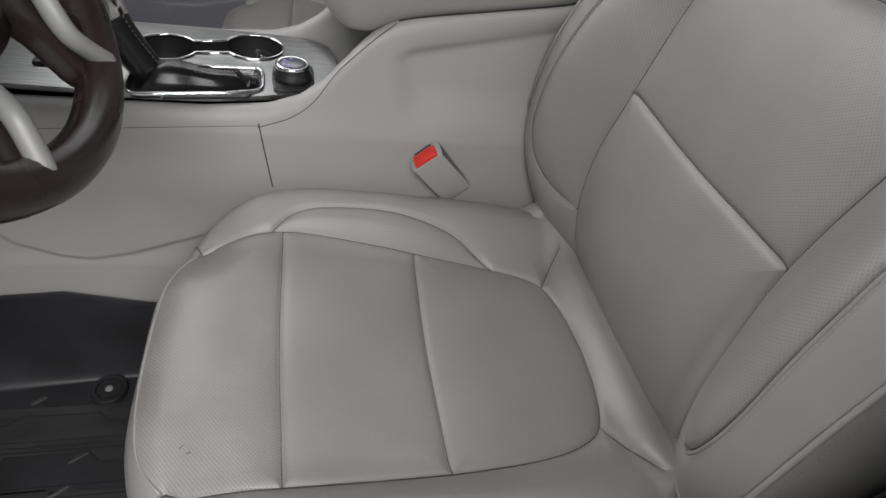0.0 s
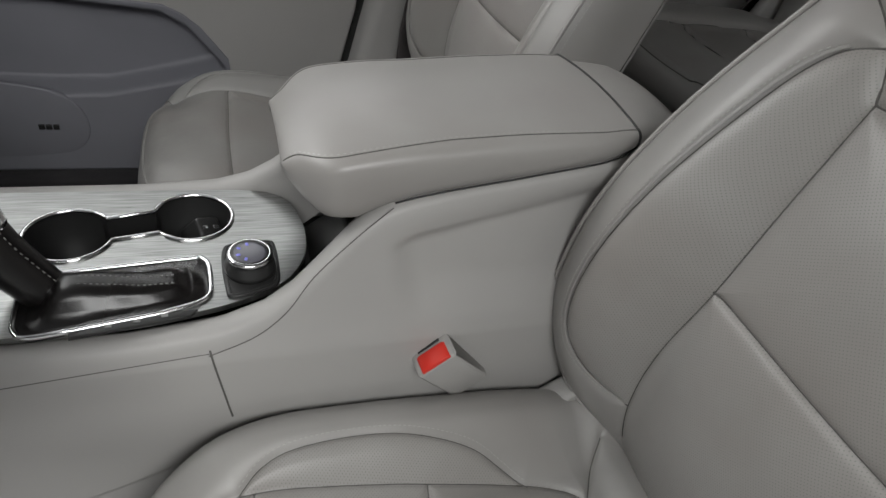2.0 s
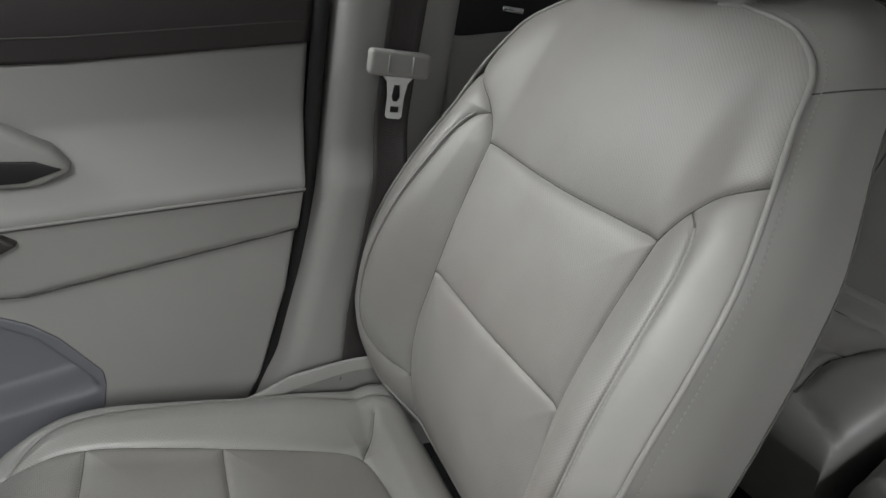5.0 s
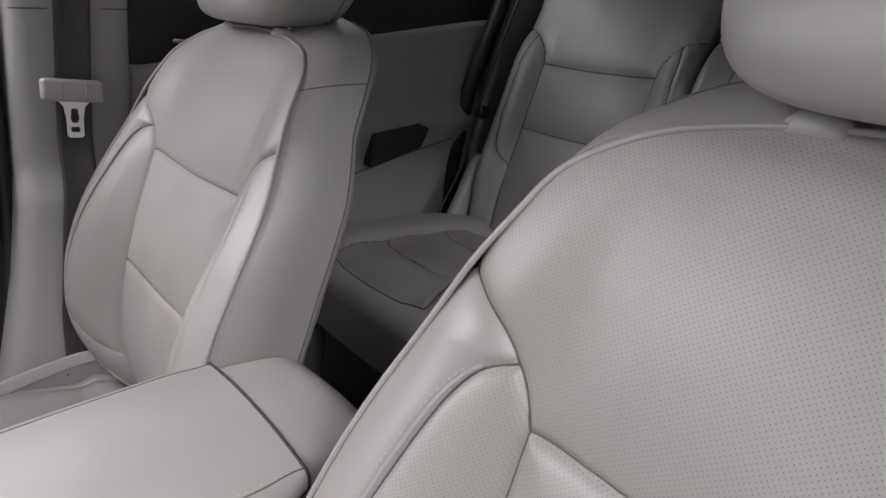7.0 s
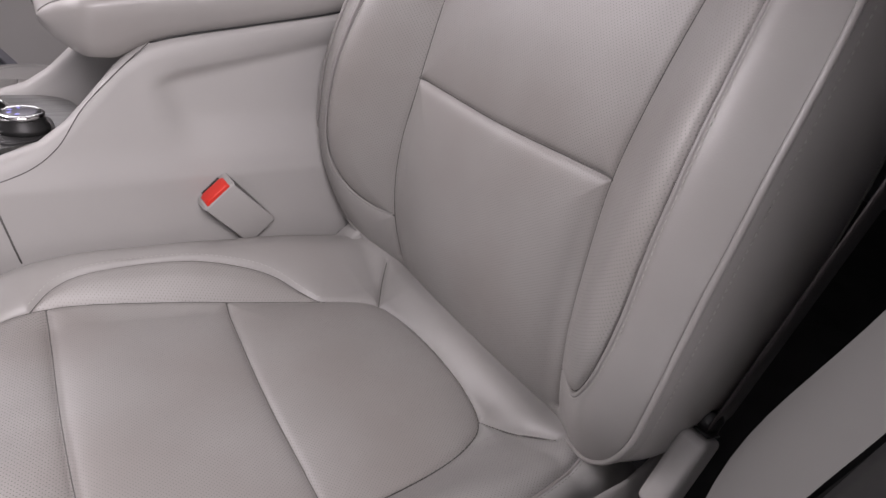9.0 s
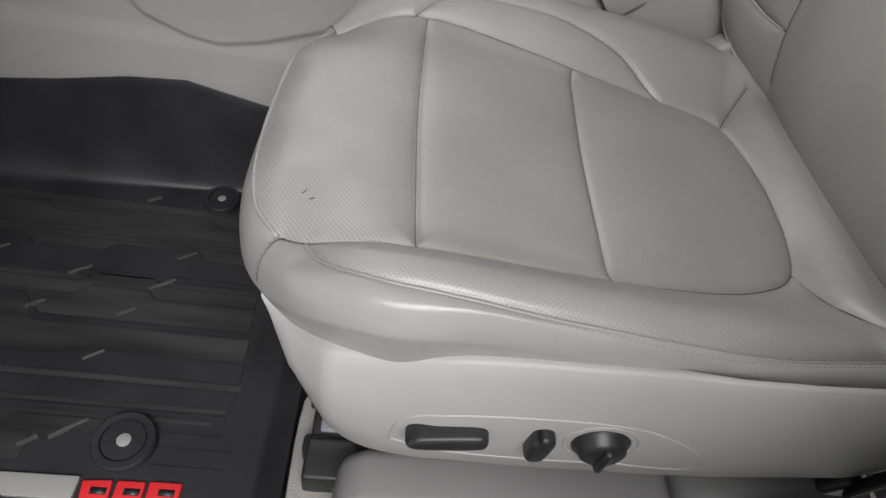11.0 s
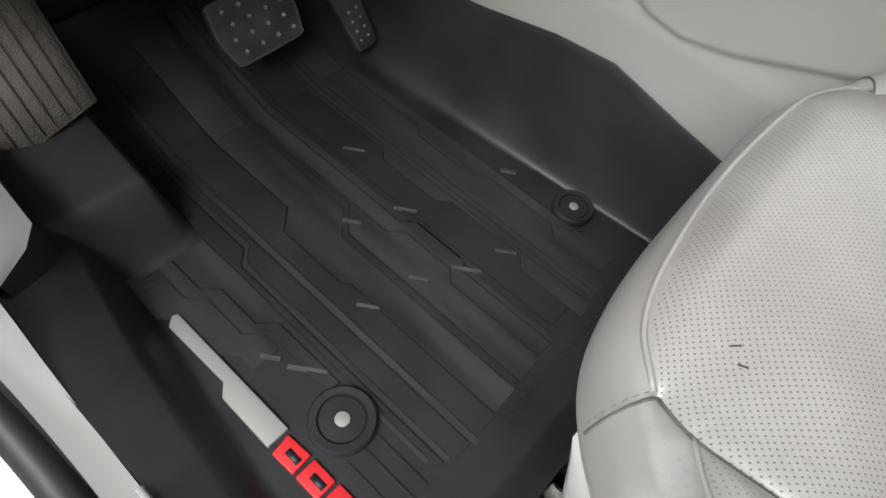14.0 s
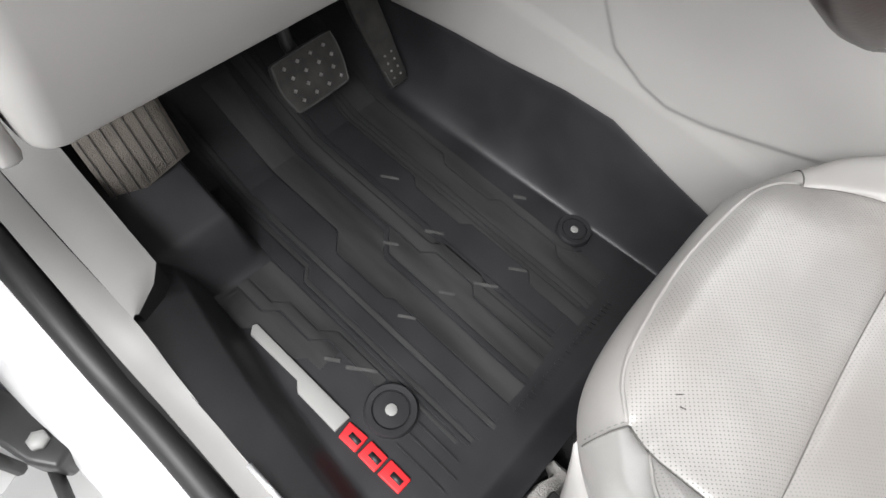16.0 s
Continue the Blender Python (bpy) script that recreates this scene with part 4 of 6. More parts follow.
def plate(outline, hole, axis_y, th):
    """A flat plate in the x-z plane with one hole."""
    bm = bmesh.new()
    loops = []
    for pts in [outline] + hole:
        vs = [bm.verts.new((p[0], axis_y, p[1])) for p in pts]
        loops += [bm.edges.new((vs[k], vs[(k + 1) % len(vs)])) for k in range(len(vs))]
    bmesh.ops.triangle_fill(bm, use_beauty=True, use_dissolve=False, edges=loops)
    r = bmesh.ops.extrude_face_region(bm, geom=bm.faces[:])
    for v in [g for g in r["geom"] if isinstance(g, bmesh.types.BMVert)]:
        v.co.y += th
    bmesh.ops.recalc_face_normals(bm, faces=bm.faces[:])
    return bm
part("tongue", plate([(0.016, 0.727), (0.060, 0.727), (0.052, 0.718), (0.049, 0.70), (0.049, 0.675), (0.046, 0.672), (0.030, 0.672), (0.027, 0.675), (0.027, 0.70), (0.024, 0.718)], [[(0.034, 0.715), (0.042, 0.715), (0.044, 0.70), (0.041, 0.694), (0.035, 0.694), (0.032, 0.70)], [(0.032, 0.688), (0.044, 0.688), (0.044, 0.680), (0.032, 0.680)]], 0.648, 0.003), BRIGHT_STEEL, belt, "chrome belt tongue", False)

# ---- rear door on the passenger side ----
rdoor = empty("rear_door", "closed rear door, grey panel with black upper part", "car door")
def rtop(x):
    return np.interp(x, [0.15, 0.5, 0.9, 1.05], [0.78, 0.853, 0.94, 0.965])
def rface(x, z):
    h = z - (x - 0.5) * 0.12
    return np.interp(h, [0.0, 0.50, 0.60, 0.64, 0.665, 0.70, 0.78, 0.90], [0.70, 0.70, 0.69, 0.672, 0.665, 0.69, 0.705, 0.71])
sheet("door_panel", np.linspace(0.13, 1.05, 60), np.linspace(0, 1, 60), lambda x, v: (x, rface(x, 0.02 + v * (rtop(x) - 0.02)), 0.02 + v * (rtop(x) - 0.02)), GREY_PLASTIC, rdoor, "", 0.03, True)
part("upper_trim", prism([(0.13, 0.772), (0.5, 0.846), (0.9, 0.933), (1.05, 0.96), (1.05, 1.06), (0.13, 0.90)], "y", 0.712, 0.74, 0.004), BLACK, rdoor, "black upper trim and tinted glass")
part("pull_recess", prism([(0.60, 0.60), (0.74, 0.645), (0.76, 0.69), (0.73, 0.70), (0.60, 0.675)], "y", 0.655, 0.69, 0.006), BLACK, rdoor)
gap([(x, rface(x, 0.588 + (x - 0.6) * 0.3) - 0.001, 0.588 + (x - 0.6) * 0.3) for x in np.linspace(0.55, 0.86, 20)], rdoor, 0.0014)
part("door_latch", box((0.20, 0.70, 0.82), (0.235, 0.708, 0.828), 0.002), CHROME, rdoor)
part("c_pillar_seal", tube([(0.90, 0.70, 0.35), (0.885, 0.695, 0.6), (0.90, 0.69, 0.78), (0.95, 0.68, 0.95), (1.0, 0.66, 1.18)], 0.02, 10), SEAL, rdoor)
tagged(part("rear_pillar", prism([(0.93, 0.3), (0.91, 0.6), (0.95, 0.85), (1.02, 1.19), (1.2, 1.19), (1.2, 0.3)], "y", 0.66, 0.72, 0.015), DARK_GREY, None), "dark grey rear pillar trim", "pillar", kind="structure")


# ---- second row ----
def pillow(parent, name, na, nb, ha, hb, ra, rb, wall, ka, kb, place, lines, names, region, lay, way, groove=0.004):
    """A padded block with seams; place(u, v, drop) gives the world place."""
    a, b = np.meshgrid(np.linspace(-1, 1, na), np.linspace(-1, 1, nb), indexing="ij")
    oa, da = rolled(a, ha, ra, wall)
    ob, db = rolled(b, hb, rb, wall)
    u = oa * np.sqrt(1 - ka * (ob / hb) ** 2)
    v = ob * np.sqrt(1 - kb * (oa / ha) ** 2)
    drop = (da ** 3 + db ** 3) ** (1 / 3)
    u, v, d = snap(u, v, lines, 0.0022, drop < 0.05)
    lift = -np.where(drop < 0.05, groove * np.exp(-d / 0.003) + 0.009 * np.exp(-d / 0.03), 0)
    verts = np.stack(place(u, v, drop, lift), -1).reshape(-1, 3)
    F = quads(na, nb)
    fu, fv = u.reshape(-1)[F].mean(1), v.reshape(-1)[F].mean(1)
    for q in lines[:-2] if name == "cushion" else lines:
        P, _ = drape(verts, F, [lay(*p) for p in spline(q, 60)], way, 0.0007)
        if len(P) > 3:
            part("seam_line", tube(P, 0.0013, 5), SEAM, parent)
    return split(parent, verts, F, region(fu, fv), names, np.stack([u.reshape(-1), v.reshape(-1)], 1))


def second_row_seat(y0, half, label, plain_top=False):
    seat = empty("second_row_seat", label, "car seat", "second row seats", (0, y0, 0))
    insert = 0.118
    # cushion: u along x, v across
    ring = spline([(-0.205, insert + 0.02), (-0.1, insert), (0.08, insert), (0.15, 0.112), (0.178, 0.07), (0.185, 0)], 40)
    lines = [ring, ring * (1, -1), spline([(-0.205, -insert - 0.02), (-0.215, 0), (-0.205, insert + 0.02)], 16), spline([(-0.09, -insert), (-0.105, 0), (-0.09, insert)], 16), spline([(0.07, -insert), (0.055, 0), (0.07, insert)], 16),
             spline([(-0.205, insert + 0.02), (-0.215, insert + 0.07), (-0.22, half)], 12), spline([(-0.205, -insert - 0.02), (-0.215, -insert - 0.07), (-0.22, -half)], 12)]
    if plain_top:
        lines = lines[-2:]
    def put(u, v, drop, lift):
        side = smooth01((np.abs(v) - insert + 0.03) / 0.06)
        z = 0.494 + 0.018 * side * smooth01((u + 0.24) / 0.1) - 0.02 * smooth01((-0.13 - u) / 0.10) - 0.012 * smooth01((u - 0.1) / 0.1) - drop + lift
        return 0.63 + u + np.where(u < 0, 0.25 * np.clip(drop - 0.05, 0, 1), 0), v, z
    def reg(u, v):
        ins = inside(u, np.abs(v), np.vstack([ring, [(0.185, -0.01), (-0.21, -0.01)]]))
        r = np.where(v > 0, 5, 6)
        r[ins] = 1 + (u[ins] > -0.095) + (u[ins] > 0.065)
        r[(u < -0.205) & (np.abs(v) < insert + 0.03) & ~ins] = 4
        if plain_top:
            r = np.where(v > 0, 5, 6)
        return r
    pillow(seat, "cushion", 110, 110, 0.245, half, 0.045, 0.035, 0.11, 0.08, 0.1, put, lines,
           {1: ("cushion_front_panel", PERF, ""), 2: ("cushion_middle_panel", PERF, ""), 3: ("cushion_rear_panel", PERF, ""), 4: ("cushion_front_edge", LEATHER, ""), 5: ("cushion_side_bolster", LEATHER, ""), 6: ("cushion_side_bolster", LEATHER, "")}, reg, lambda u, v: (0.63 + u, v, 0.6), (0, 0, -1))
    # backrest: u up the back, v across
    side = spline([(-0.30, 0.135), (-0.15, 0.14), (0.0, 0.14), (0.10, 0.142), (0.16, 0.143)], 30)
    wing = spline([(0.16, 0.143), (0.19, 0.15), (0.225, 0.18), (0.24, 0.22), (0.245, half)], 20)
    moon = spline([(0.225, 0.178), (0.18, 0.19), (0.05, 0.195), (-0.05, 0.18), (-0.09, 0.14)], 30)
    lines = [spline([(0.005, -0.14), (0.0, 0), (0.005, 0.14)], 12), spline([(0.16, -0.143), (0.155, 0), (0.16, 0.143)], 12)]
    for q in (side, wing, moon):
        lines += [q, q * (1, -1)]
    lean = math.radians(16)
    def put2(u, v, drop, lift):
        n = 0.03 * smooth01((np.abs(v) - 0.12) / 0.08) * smooth01((0.3 - u) / 0.15) * smooth01((u + 0.25) / 0.15) - drop + lift
        return 0.925 + u * math.sin(lean) - n * math.cos(lean), v, 0.713 + u * math.cos(lean) + n * math.sin(lean)
    def reg2(u, v):
        s = np.abs(v)
        ins = (u < 0.16) & inside(u, s, np.vstack([side, [(0.16, -0.01), (-0.4, -0.01), (-0.4, 0.135)]]))
        half_moon = inside(u, s, np.vstack([moon, [(-0.05, 0.14), (0.1, 0.142), (0.16, 0.143)], wing[:10]])) & ~ins
        yoke = (u > 0.16) & ~inside(u, s, np.vstack([wing, [(0.245, 0.4), (-0.1, 0.4), (-0.1, 0.15)]]))
        r = np.where(v > 0, 5, 6)
        r[half_moon] = np.where(v[half_moon] > 0, 7, 8)
        r[yoke] = 4
        r[ins] = 1 + (u[ins] > 0.002)
        return r
    pillow(seat, "backrest", 130, 110, 0.36, half, 0.03, 0.03, 0.08, 0.06, 0.06, put2, lines,
           {1: ("backrest_lower_panel", PERF, ""), 2: ("backrest_middle_panel", PERF, ""), 4: ("backrest_upper_panel", LEATHER, ""), 5: ("backrest_bolster", LEATHER, ""), 6: ("backrest_bolster", LEATHER, ""), 7: ("bolster_insert", LEATHER, ""), 8: ("bolster_insert", LEATHER, "")}, reg2, lambda u, v: (0.8, v, 0.713 + u * math.cos(lean)), (1, 0, 0))
    hr = bmesh.new()
    bmesh.ops.create_cube(hr, size=1)
    bmesh.ops.subdivide_edges(hr, edges=hr.edges[:], cuts=9, use_grid_fill=True)
    for v in hr.verts:
        p = v.co * 2
        n = (abs(p.x) ** 4 + abs(p.y) ** 4 + abs(p.z) ** 4) ** 0.25
        q = p / n
        v.co = (1.09 + 0.05 * q.x + 0.02 * q.z, 0.135 * q.y * (1 - 0.05 * q.z), 1.155 + 0.085 * q.z)
    part("headrest", hr, LEATHER, seat)
    for sgn in (-1, 1):
        part("headrest_post", tube([(1.075, sgn * 0.05, 1.0), (1.085, sgn * 0.05, 1.1)], 0.006, 10), CHROME, seat)
    # black base: the shadow below the cushion is put into its colour
    part("seat_base", box((0.45, -half + 0.03, 0.0), (0.95, half - 0.03, 0.36), 0.02), BLACK, seat)
    for sgn in (-1, 1):
        part("side_pod", prism([(0.80, 0.44), (0.87, 0.44), (0.93, 0.60), (0.91, 0.64), (0.88, 0.62)], "y", sgn * (half + 0.012) - 0.015, sgn * (half + 0.012) + 0.015, 0.01), GREY_PLASTIC, seat)
    return seat


second_row_seat(0.387, 0.222, "grey leather second-row seat behind the passenger seat")
second_row_seat(-0.10, 0.258, "grey leather second-row middle seat", True)


def buckle(name, label, at, turn, group, red=True):
    b = empty(name, label, "belt buckle", group)
    b.matrix_world = at @ turn
    part("buckle_body", prism([(-0.021, -0.032), (0.021, -0.032), (0.021, 0.042), (0.019, 0.045), (-0.019, 0.045), (-0.021, 0.042)], "y", -0.0135, 0.0135, 0.004), GREY_PLASTIC, b)
    part("release_button", prism([(-0.0155, 0.034), (0.0155, 0.034), (0.0155, 0.0455), (0.012, 0.0475), (-0.012, 0.0475), (-0.0155, 0.0455)], "y", -0.0125, 0.0045, 0.001), RED, b, "red release button")
    part("tongue_slot", box((-0.012, 0.0075, 0.0435), (0.012, 0.0105, 0.0458), 0.0005), BLACK, b)
    part("buckle_stalk", box((-0.012, -0.005, -0.11), (0.012, 0.005, -0.04), 0.003), BLACK, b)
    return b


buckle("belt_buckle", "grey belt buckle with red button beside the driver seat", pose(-0.138, -0.136, 0.340), pose(0, 0, 0, 8, -42, 0) @ Matrix.Scale(1.02, 4), "front buckles")
for x, y, tilt in ((0.668, 0.144, 40), (0.683, 0.094, 38)):
    buckle("belt_buckle", "grey rear belt buckle with red button", pose(x, y, 0.528), pose(0, 0, 0, 20, -tilt, 30), "rear buckles")
rb = empty("rear_belt_strap", "folded dark rear belt loop between the seats", "seat belt")
part("strap", tube(spline([(0.80, 0.11, 0.52), (0.84, 0.10, 0.60), (0.89, 0.10, 0.65), (0.93, 0.09, 0.62), (0.93, 0.08, 0.5)], 30), 0.012, 8, False, 2.0), BELT, rb)
rbelt = empty("rear_seat_belt", "dark rear belt hanging by the outer bolster", "seat belt")
part("webbing", tube(spline([(0.97, 0.635, 1.0), (0.90, 0.645, 0.75), (0.86, 0.64, 0.60), (0.80, 0.64, 0.48)], 30), 0.003, 8, False, 6.0), BELT, rbelt)
part("tongue", box((0.885, 0.62, 0.72), (0.915, 0.645, 0.75), 0.004), BLACK, rbelt)

# ---- console ----
con = empty("centre_console", "light grey centre console with brushed metal trim plate", "console")
def ctop(x):
    return np.interp(x, [-1.1, -0.60, -0.42, -0.35, -0.315, -0.29, -0.265, -0.24, -0.215, -0.19, 0.0, 0.07, 0.10, 0.115], [0.41, 0.405, 0.406, 0.412, 0.424, 0.442, 0.468, 0.495, 0.511, 0.518, 0.552, 0.554, 0.535, 0.48])
def cside(z, x):
    y = np.interp(z, [0.0, 0.14, 0.19, 0.21, 0.33, 0.385, 0.415, 0.52, 0.60], [-0.143, -0.142, -0.141, -0.138, -0.136, -0.132, -0.122, -0.098, -0.094])
    arc_z = np.interp(x, [-0.70, -0.677, -0.645, -0.60, -0.564, -0.518, -0.438, -0.36, -0.30], [0.36, 0.266, 0.225, 0.206, 0.201, 0.209, 0.237, 0.27, 0.30])
    y = y - 0.004 * smooth01((z - arc_z) / 0.008 + 0.5) * smooth01((0.36 - z) / 0.06) * smooth01((-0.35 - x) / 0.06) * smooth01((x + 0.70) / 0.02)
    rim = np.interp(x, [-0.24, -0.19, -0.02, 0.06], [0.47, 0.494, 0.532, 0.54])
    return y + 0.009 * smooth01((x + 0.225 - (0.5 - z) * 0.25) / 0.03) * smooth01((0.03 - x) / 0.05) * smooth01((z - 0.40) / 0.05) * smooth01((rim - z) / 0.018)
xs = np.r_[np.linspace(-1.1, -0.72, 10), np.linspace(-0.71, -0.36, 90), np.linspace(-0.355, 0.115, 60)]
fr = np.r_[np.linspace(0, 0.3, 10), np.linspace(0.31, 0.95, 100), 0.97, 0.99]
for sgn, name in ((1, "console_side"), (-1, "console_side")):
    V = []
    for x in xs:
        t = ctop(x)
        row = [(x, cside(f * t, x), f * t) for f in fr]
        ye = cside(t, x)
        row += [(x, ye + 0.002, t - 0.0015), (x, ye + 0.007, t + 0.0008), (x, ye + 0.016, t), (x, ye + 0.022, t - 0.003), (x, ye + 0.024, t - 0.012), (x, ye + 0.026, t - 0.10)]
        V += [(p[0], p[1] * sgn + (0 if sgn > 0 else -0.018), p[2]) for p in row]
    F = quads(len(xs), len(fr) + 6)
    link(name, V, F if sgn < 0 else F[:, ::-1], GREY_PLASTIC, con)
part("console_core", box((-1.1, -0.115, 0.0), (0.10, 0.09, 0.30), 0.004), BLACK, con)
part("console_back", box((0.085, -0.12, 0.05), (0.117, 0.105, 0.54), 0.012), GREY_PLASTIC, con)
crease = spline([(-0.362, 0.392), (-0.325, 0.405), (-0.30, 0.424), (-0.276, 0.457), (-0.242, 0.49), (-0.213, 0.5145)], 40)
gap([(x, cside(z, x) - 0.0004, z) for x, z in crease], con, 0.0005)
gap([(x, cside(z, x) - 0.0005, z) for x, z in zip(np.linspace(-0.361, -0.347, 12), np.linspace(0.397, 0.315, 12))], con, 0.0009)
# soft crease without a joint: its shading drawn as a thin dark line
gap([(x, cside(z, x) - 0.0001, z) for x, z in zip(np.linspace(-1.0, -0.361, 30), np.linspace(0.352, 0.394, 30))], con, 0.0004)

def flat_with_holes(outer, holes, z, th):
    bm = bmesh.new()
    loops = []
    for pts in [outer] + holes:
        vs = [bm.verts.new((p[0], p[1], z)) for p in pts]
        loops += [bm.edges.new((vs[k], vs[(k + 1) % len(vs)])) for k in range(len(vs))]
    bmesh.ops.triangle_fill(bm, use_beauty=True, use_dissolve=False, edges=loops)
    r = bmesh.ops.extrude_face_region(bm, geom=bm.faces[:])
    for v in [g for g in r["geom"] if isinstance(g, bmesh.types.BMVert)]:
        v.co.z -= th
    bmesh.ops.recalc_face_normals(bm, faces=bm.faces[:])
    return bm


outer = spline([(-0.90, -0.100), (-0.60, -0.105), (-0.50, -0.110), (-0.44, -0.109), (-0.39, -0.104), (-0.337, -0.092), (-0.297, -0.073), (-0.276, -0.044), (-0.268, -0.01), (-0.271, 0.03), (-0.284, 0.060), (-0.323, 0.074), (-0.445, 0.078), (-0.60, 0.078), (-0.90, 0.07)], 90)
c1, c2, rc = (-0.475, 0.010), (-0.372, 0.030), 0.0365
q0 = math.atan2(c2[1] - c1[1], c2[0] - c1[0])
half = math.radians(27)
cup = [(c2[0] + rc * math.cos(q0 + math.pi - half - w), c2[1] + rc * math.sin(q0 + math.pi - half - w)) for w in np.linspace(0, 2 * math.pi - 2 * half, 40)]
cup += [(c1[0] + rc * math.cos(q0 - half - w), c1[1] + rc * math.sin(q0 - half - w)) for w in np.linspace(0, 2 * math.pi - 2 * half, 40)]
ZT = 0.415
part("trim_plate", flat_with_holes([tuple(p) for p in outer], [cup], ZT, 0.006), BRUSHED, con, "brushed metal trim plate", False)
part("cup_ring", tube([(p[0], p[1], ZT + 0.0005) for p in cup], 0.0022, 8, True), CHROME, con, "chrome cup holder ring")
n = len(cup)
well = [(p[0], p[1], ZT - 0.001) for p in cup] + [(0.98 * p[0] + 0.02 * -0.42, 0.95 * p[1] + 0.001, ZT - 0.075) for p in cup]
link("cup_well", well + [(-0.424, 0.02, ZT - 0.075)], [(k, (k + 1) % n, n + (k + 1) % n, n + k) for k in range(n)] + [(n + k, n + (k + 1) % n, 2 * n) for k in range(n)], BLACK, con)
# open bin ahead of the armrest
part("storage_bin", box((-0.268, -0.10, 0.30), (-0.15, 0.085, 0.37), 0.004), BLACK, con)
part("bin_lip", prism([(-0.262, 0.372), (-0.225, 0.372), (-0.215, 0.40), (-0.222, 0.402)], "y", -0.06, 0.06, 0.003), BLACK, con)

boot = empty("gear_selector", "black leather gear lever with chrome knob and stitched boot", "gear lever")
fr_pts = spline([(-0.40, -0.100), (-0.48, -0.112), (-0.495, -0.108), (-0.499, -0.095), (-0.499, -0.060), (-0.494, -0.047), (-0.48, -0.043), (-0.375, -0.033), (-0.363, -0.036), (-0.359, -0.046), (-0.358, -0.076), (-0.362, -0.086), (-0.372, -0.092), (-0.40, -0.100)], 80)[:-1]
part("boot_frame", tube([(p[0], p[1], ZT + 0.001) for p in fr_pts], 0.0025, 8, True), CHROME, boot, "chrome boot frame")
part("boot_base", prism([tuple(ctr_p) for ctr_p in fr_pts], "z", ZT - 0.004, ZT + 0.0012), BLACK_LEATHER, boot)
ctr = np.array([-0.43, -0.073])
V, rings = [], 10
for k in range(rings):
    f = k / (rings - 1)
    for p in fr_pts:
        q = ctr + (np.array(p) - ctr) * (np.array((1 - 0.62 * f, 1 - 0.93 * f)))
        ridge = 0.002 + 0.020 * smooth01(f * 1.15) * (0.55 + 0.45 * smooth01((-0.40 - q[0]) / 0.06))
        wr = 0.0010 * math.sin(30 * f + 90 * p[0]) * f * (1 - f) * 3
        V.append((q[0], q[1], ZT - 0.001 - 0.004 * math.sin(f * 3.1) * (f < 0.5) + ridge + wr))
nf = len(fr_pts)
F = [(k * nf + j, k * nf + (j + 1) % nf, (k + 1) * nf + (j + 1) % nf, (k + 1) * nf + j) for k in range(rings - 1) for j in range(nf)]
link("leather_boot", V, F + [tuple(range((rings - 1) * nf, rings * nf))], BLACK_LEATHER, boot)
for off in (-0.006, 0.004):
    dashes(np.array([(x, -0.070 + off + 0.12 * (x + 0.40) * 0.4, ZT + 0.0205 - 0.009 * smooth01((x + 0.46) / 0.06)) for x in np.linspace(-0.455, -0.385, 30)]), np.tile((0, 0, 1.0), (30, 1)), 0.0026, 0.0016, 0.0008, "stitching", boot, 0.0008, DIM_STITCH)
lever = spline([(-0.470, -0.066, 0.405), (-0.485, -0.064, 0.425), (-0.505, -0.060, 0.455), (-0.517, -0.056, 0.478)], 20)
part("lever", tube(lever, np.linspace(0.0175, 0.0205, 20), 16), BLACK_LEATHER, boot)
knob = spline([(-0.514, -0.057, 0.472), (-0.521, -0.055, 0.488), (-0.527, -0.053, 0.503), (-0.531, -0.052, 0.510)], 14)
part("knob_cap", tube(knob, [0.0212, 0.0215, 0.022, 0.0222, 0.0222, 0.022, 0.0218, 0.0212, 0.0205, 0.019, 0.017, 0.014, 0.009, 0.003], 20), CHROME, boot, "polished chrome knob cap")
dashes(np.array([(p[0] + 0.016, p[1] - 0.009, p[2] + 0.009) for p in lever]), np.tile((0.8, -0.4, 0.4), (20, 1)), 0.0030, 0.0022, 0.0009, "stitching", boot, 0.0006, DIM_STITCH)
part("mode_strip", prism([(-0.46, -0.117), (-0.375, -0.105), (-0.368, -0.098), (-0.385, -0.0985), (-0.46, -0.108)], "z", ZT - 0.002, ZT + 0.0015, 0.0005), BLACK, boot)
for k in range(3):
    part("symbol_bar", box((-0.436 + k * 0.02, -0.110 + k * 0.003, ZT + 0.0015), (-0.431 + k * 0.02, -0.107 + k * 0.003, ZT + 0.0019)), SILVER, boot)

dial = empty("drive_mode_dial", "round black rotary dial with chrome ring on the console", "control dial")
part("dial_base", prism(spline([(-0.345, -0.086), (-0.348, -0.05), (-0.346, -0.022), (-0.335, -0.016), (-0.305, -0.014), (-0.299, -0.022), (-0.298, -0.05), (-0.300, -0.072), (-0.308, -0.079), (-0.335, -0.088), (-0.345, -0.086)], 50)[:-1], "z", ZT - 0.002, ZT + 0.003, 0.0015), BLACK, dial)
part("base_frame", tube([(p[0], p[1], ZT + 0.003) for p in spline([(-0.342, -0.083), (-0.345, -0.05), (-0.343, -0.025), (-0.335, -0.019), (-0.306, -0.017), (-0.302, -0.025), (-0.301, -0.05), (-0.303, -0.070), (-0.309, -0.076), (-0.334, -0.085), (-0.342, -0.083)], 50)[:-1]], 0.0009, 6, True), BLACK, dial)
part("knob", lathe([(0.0225, 0), (0.0222, 0.006), (0.0195, 0.009), (0.019, 0.0175), (0.018, 0.0195)], 36, pose(-0.324, -0.053, ZT + 0.002)), BLACK, dial)
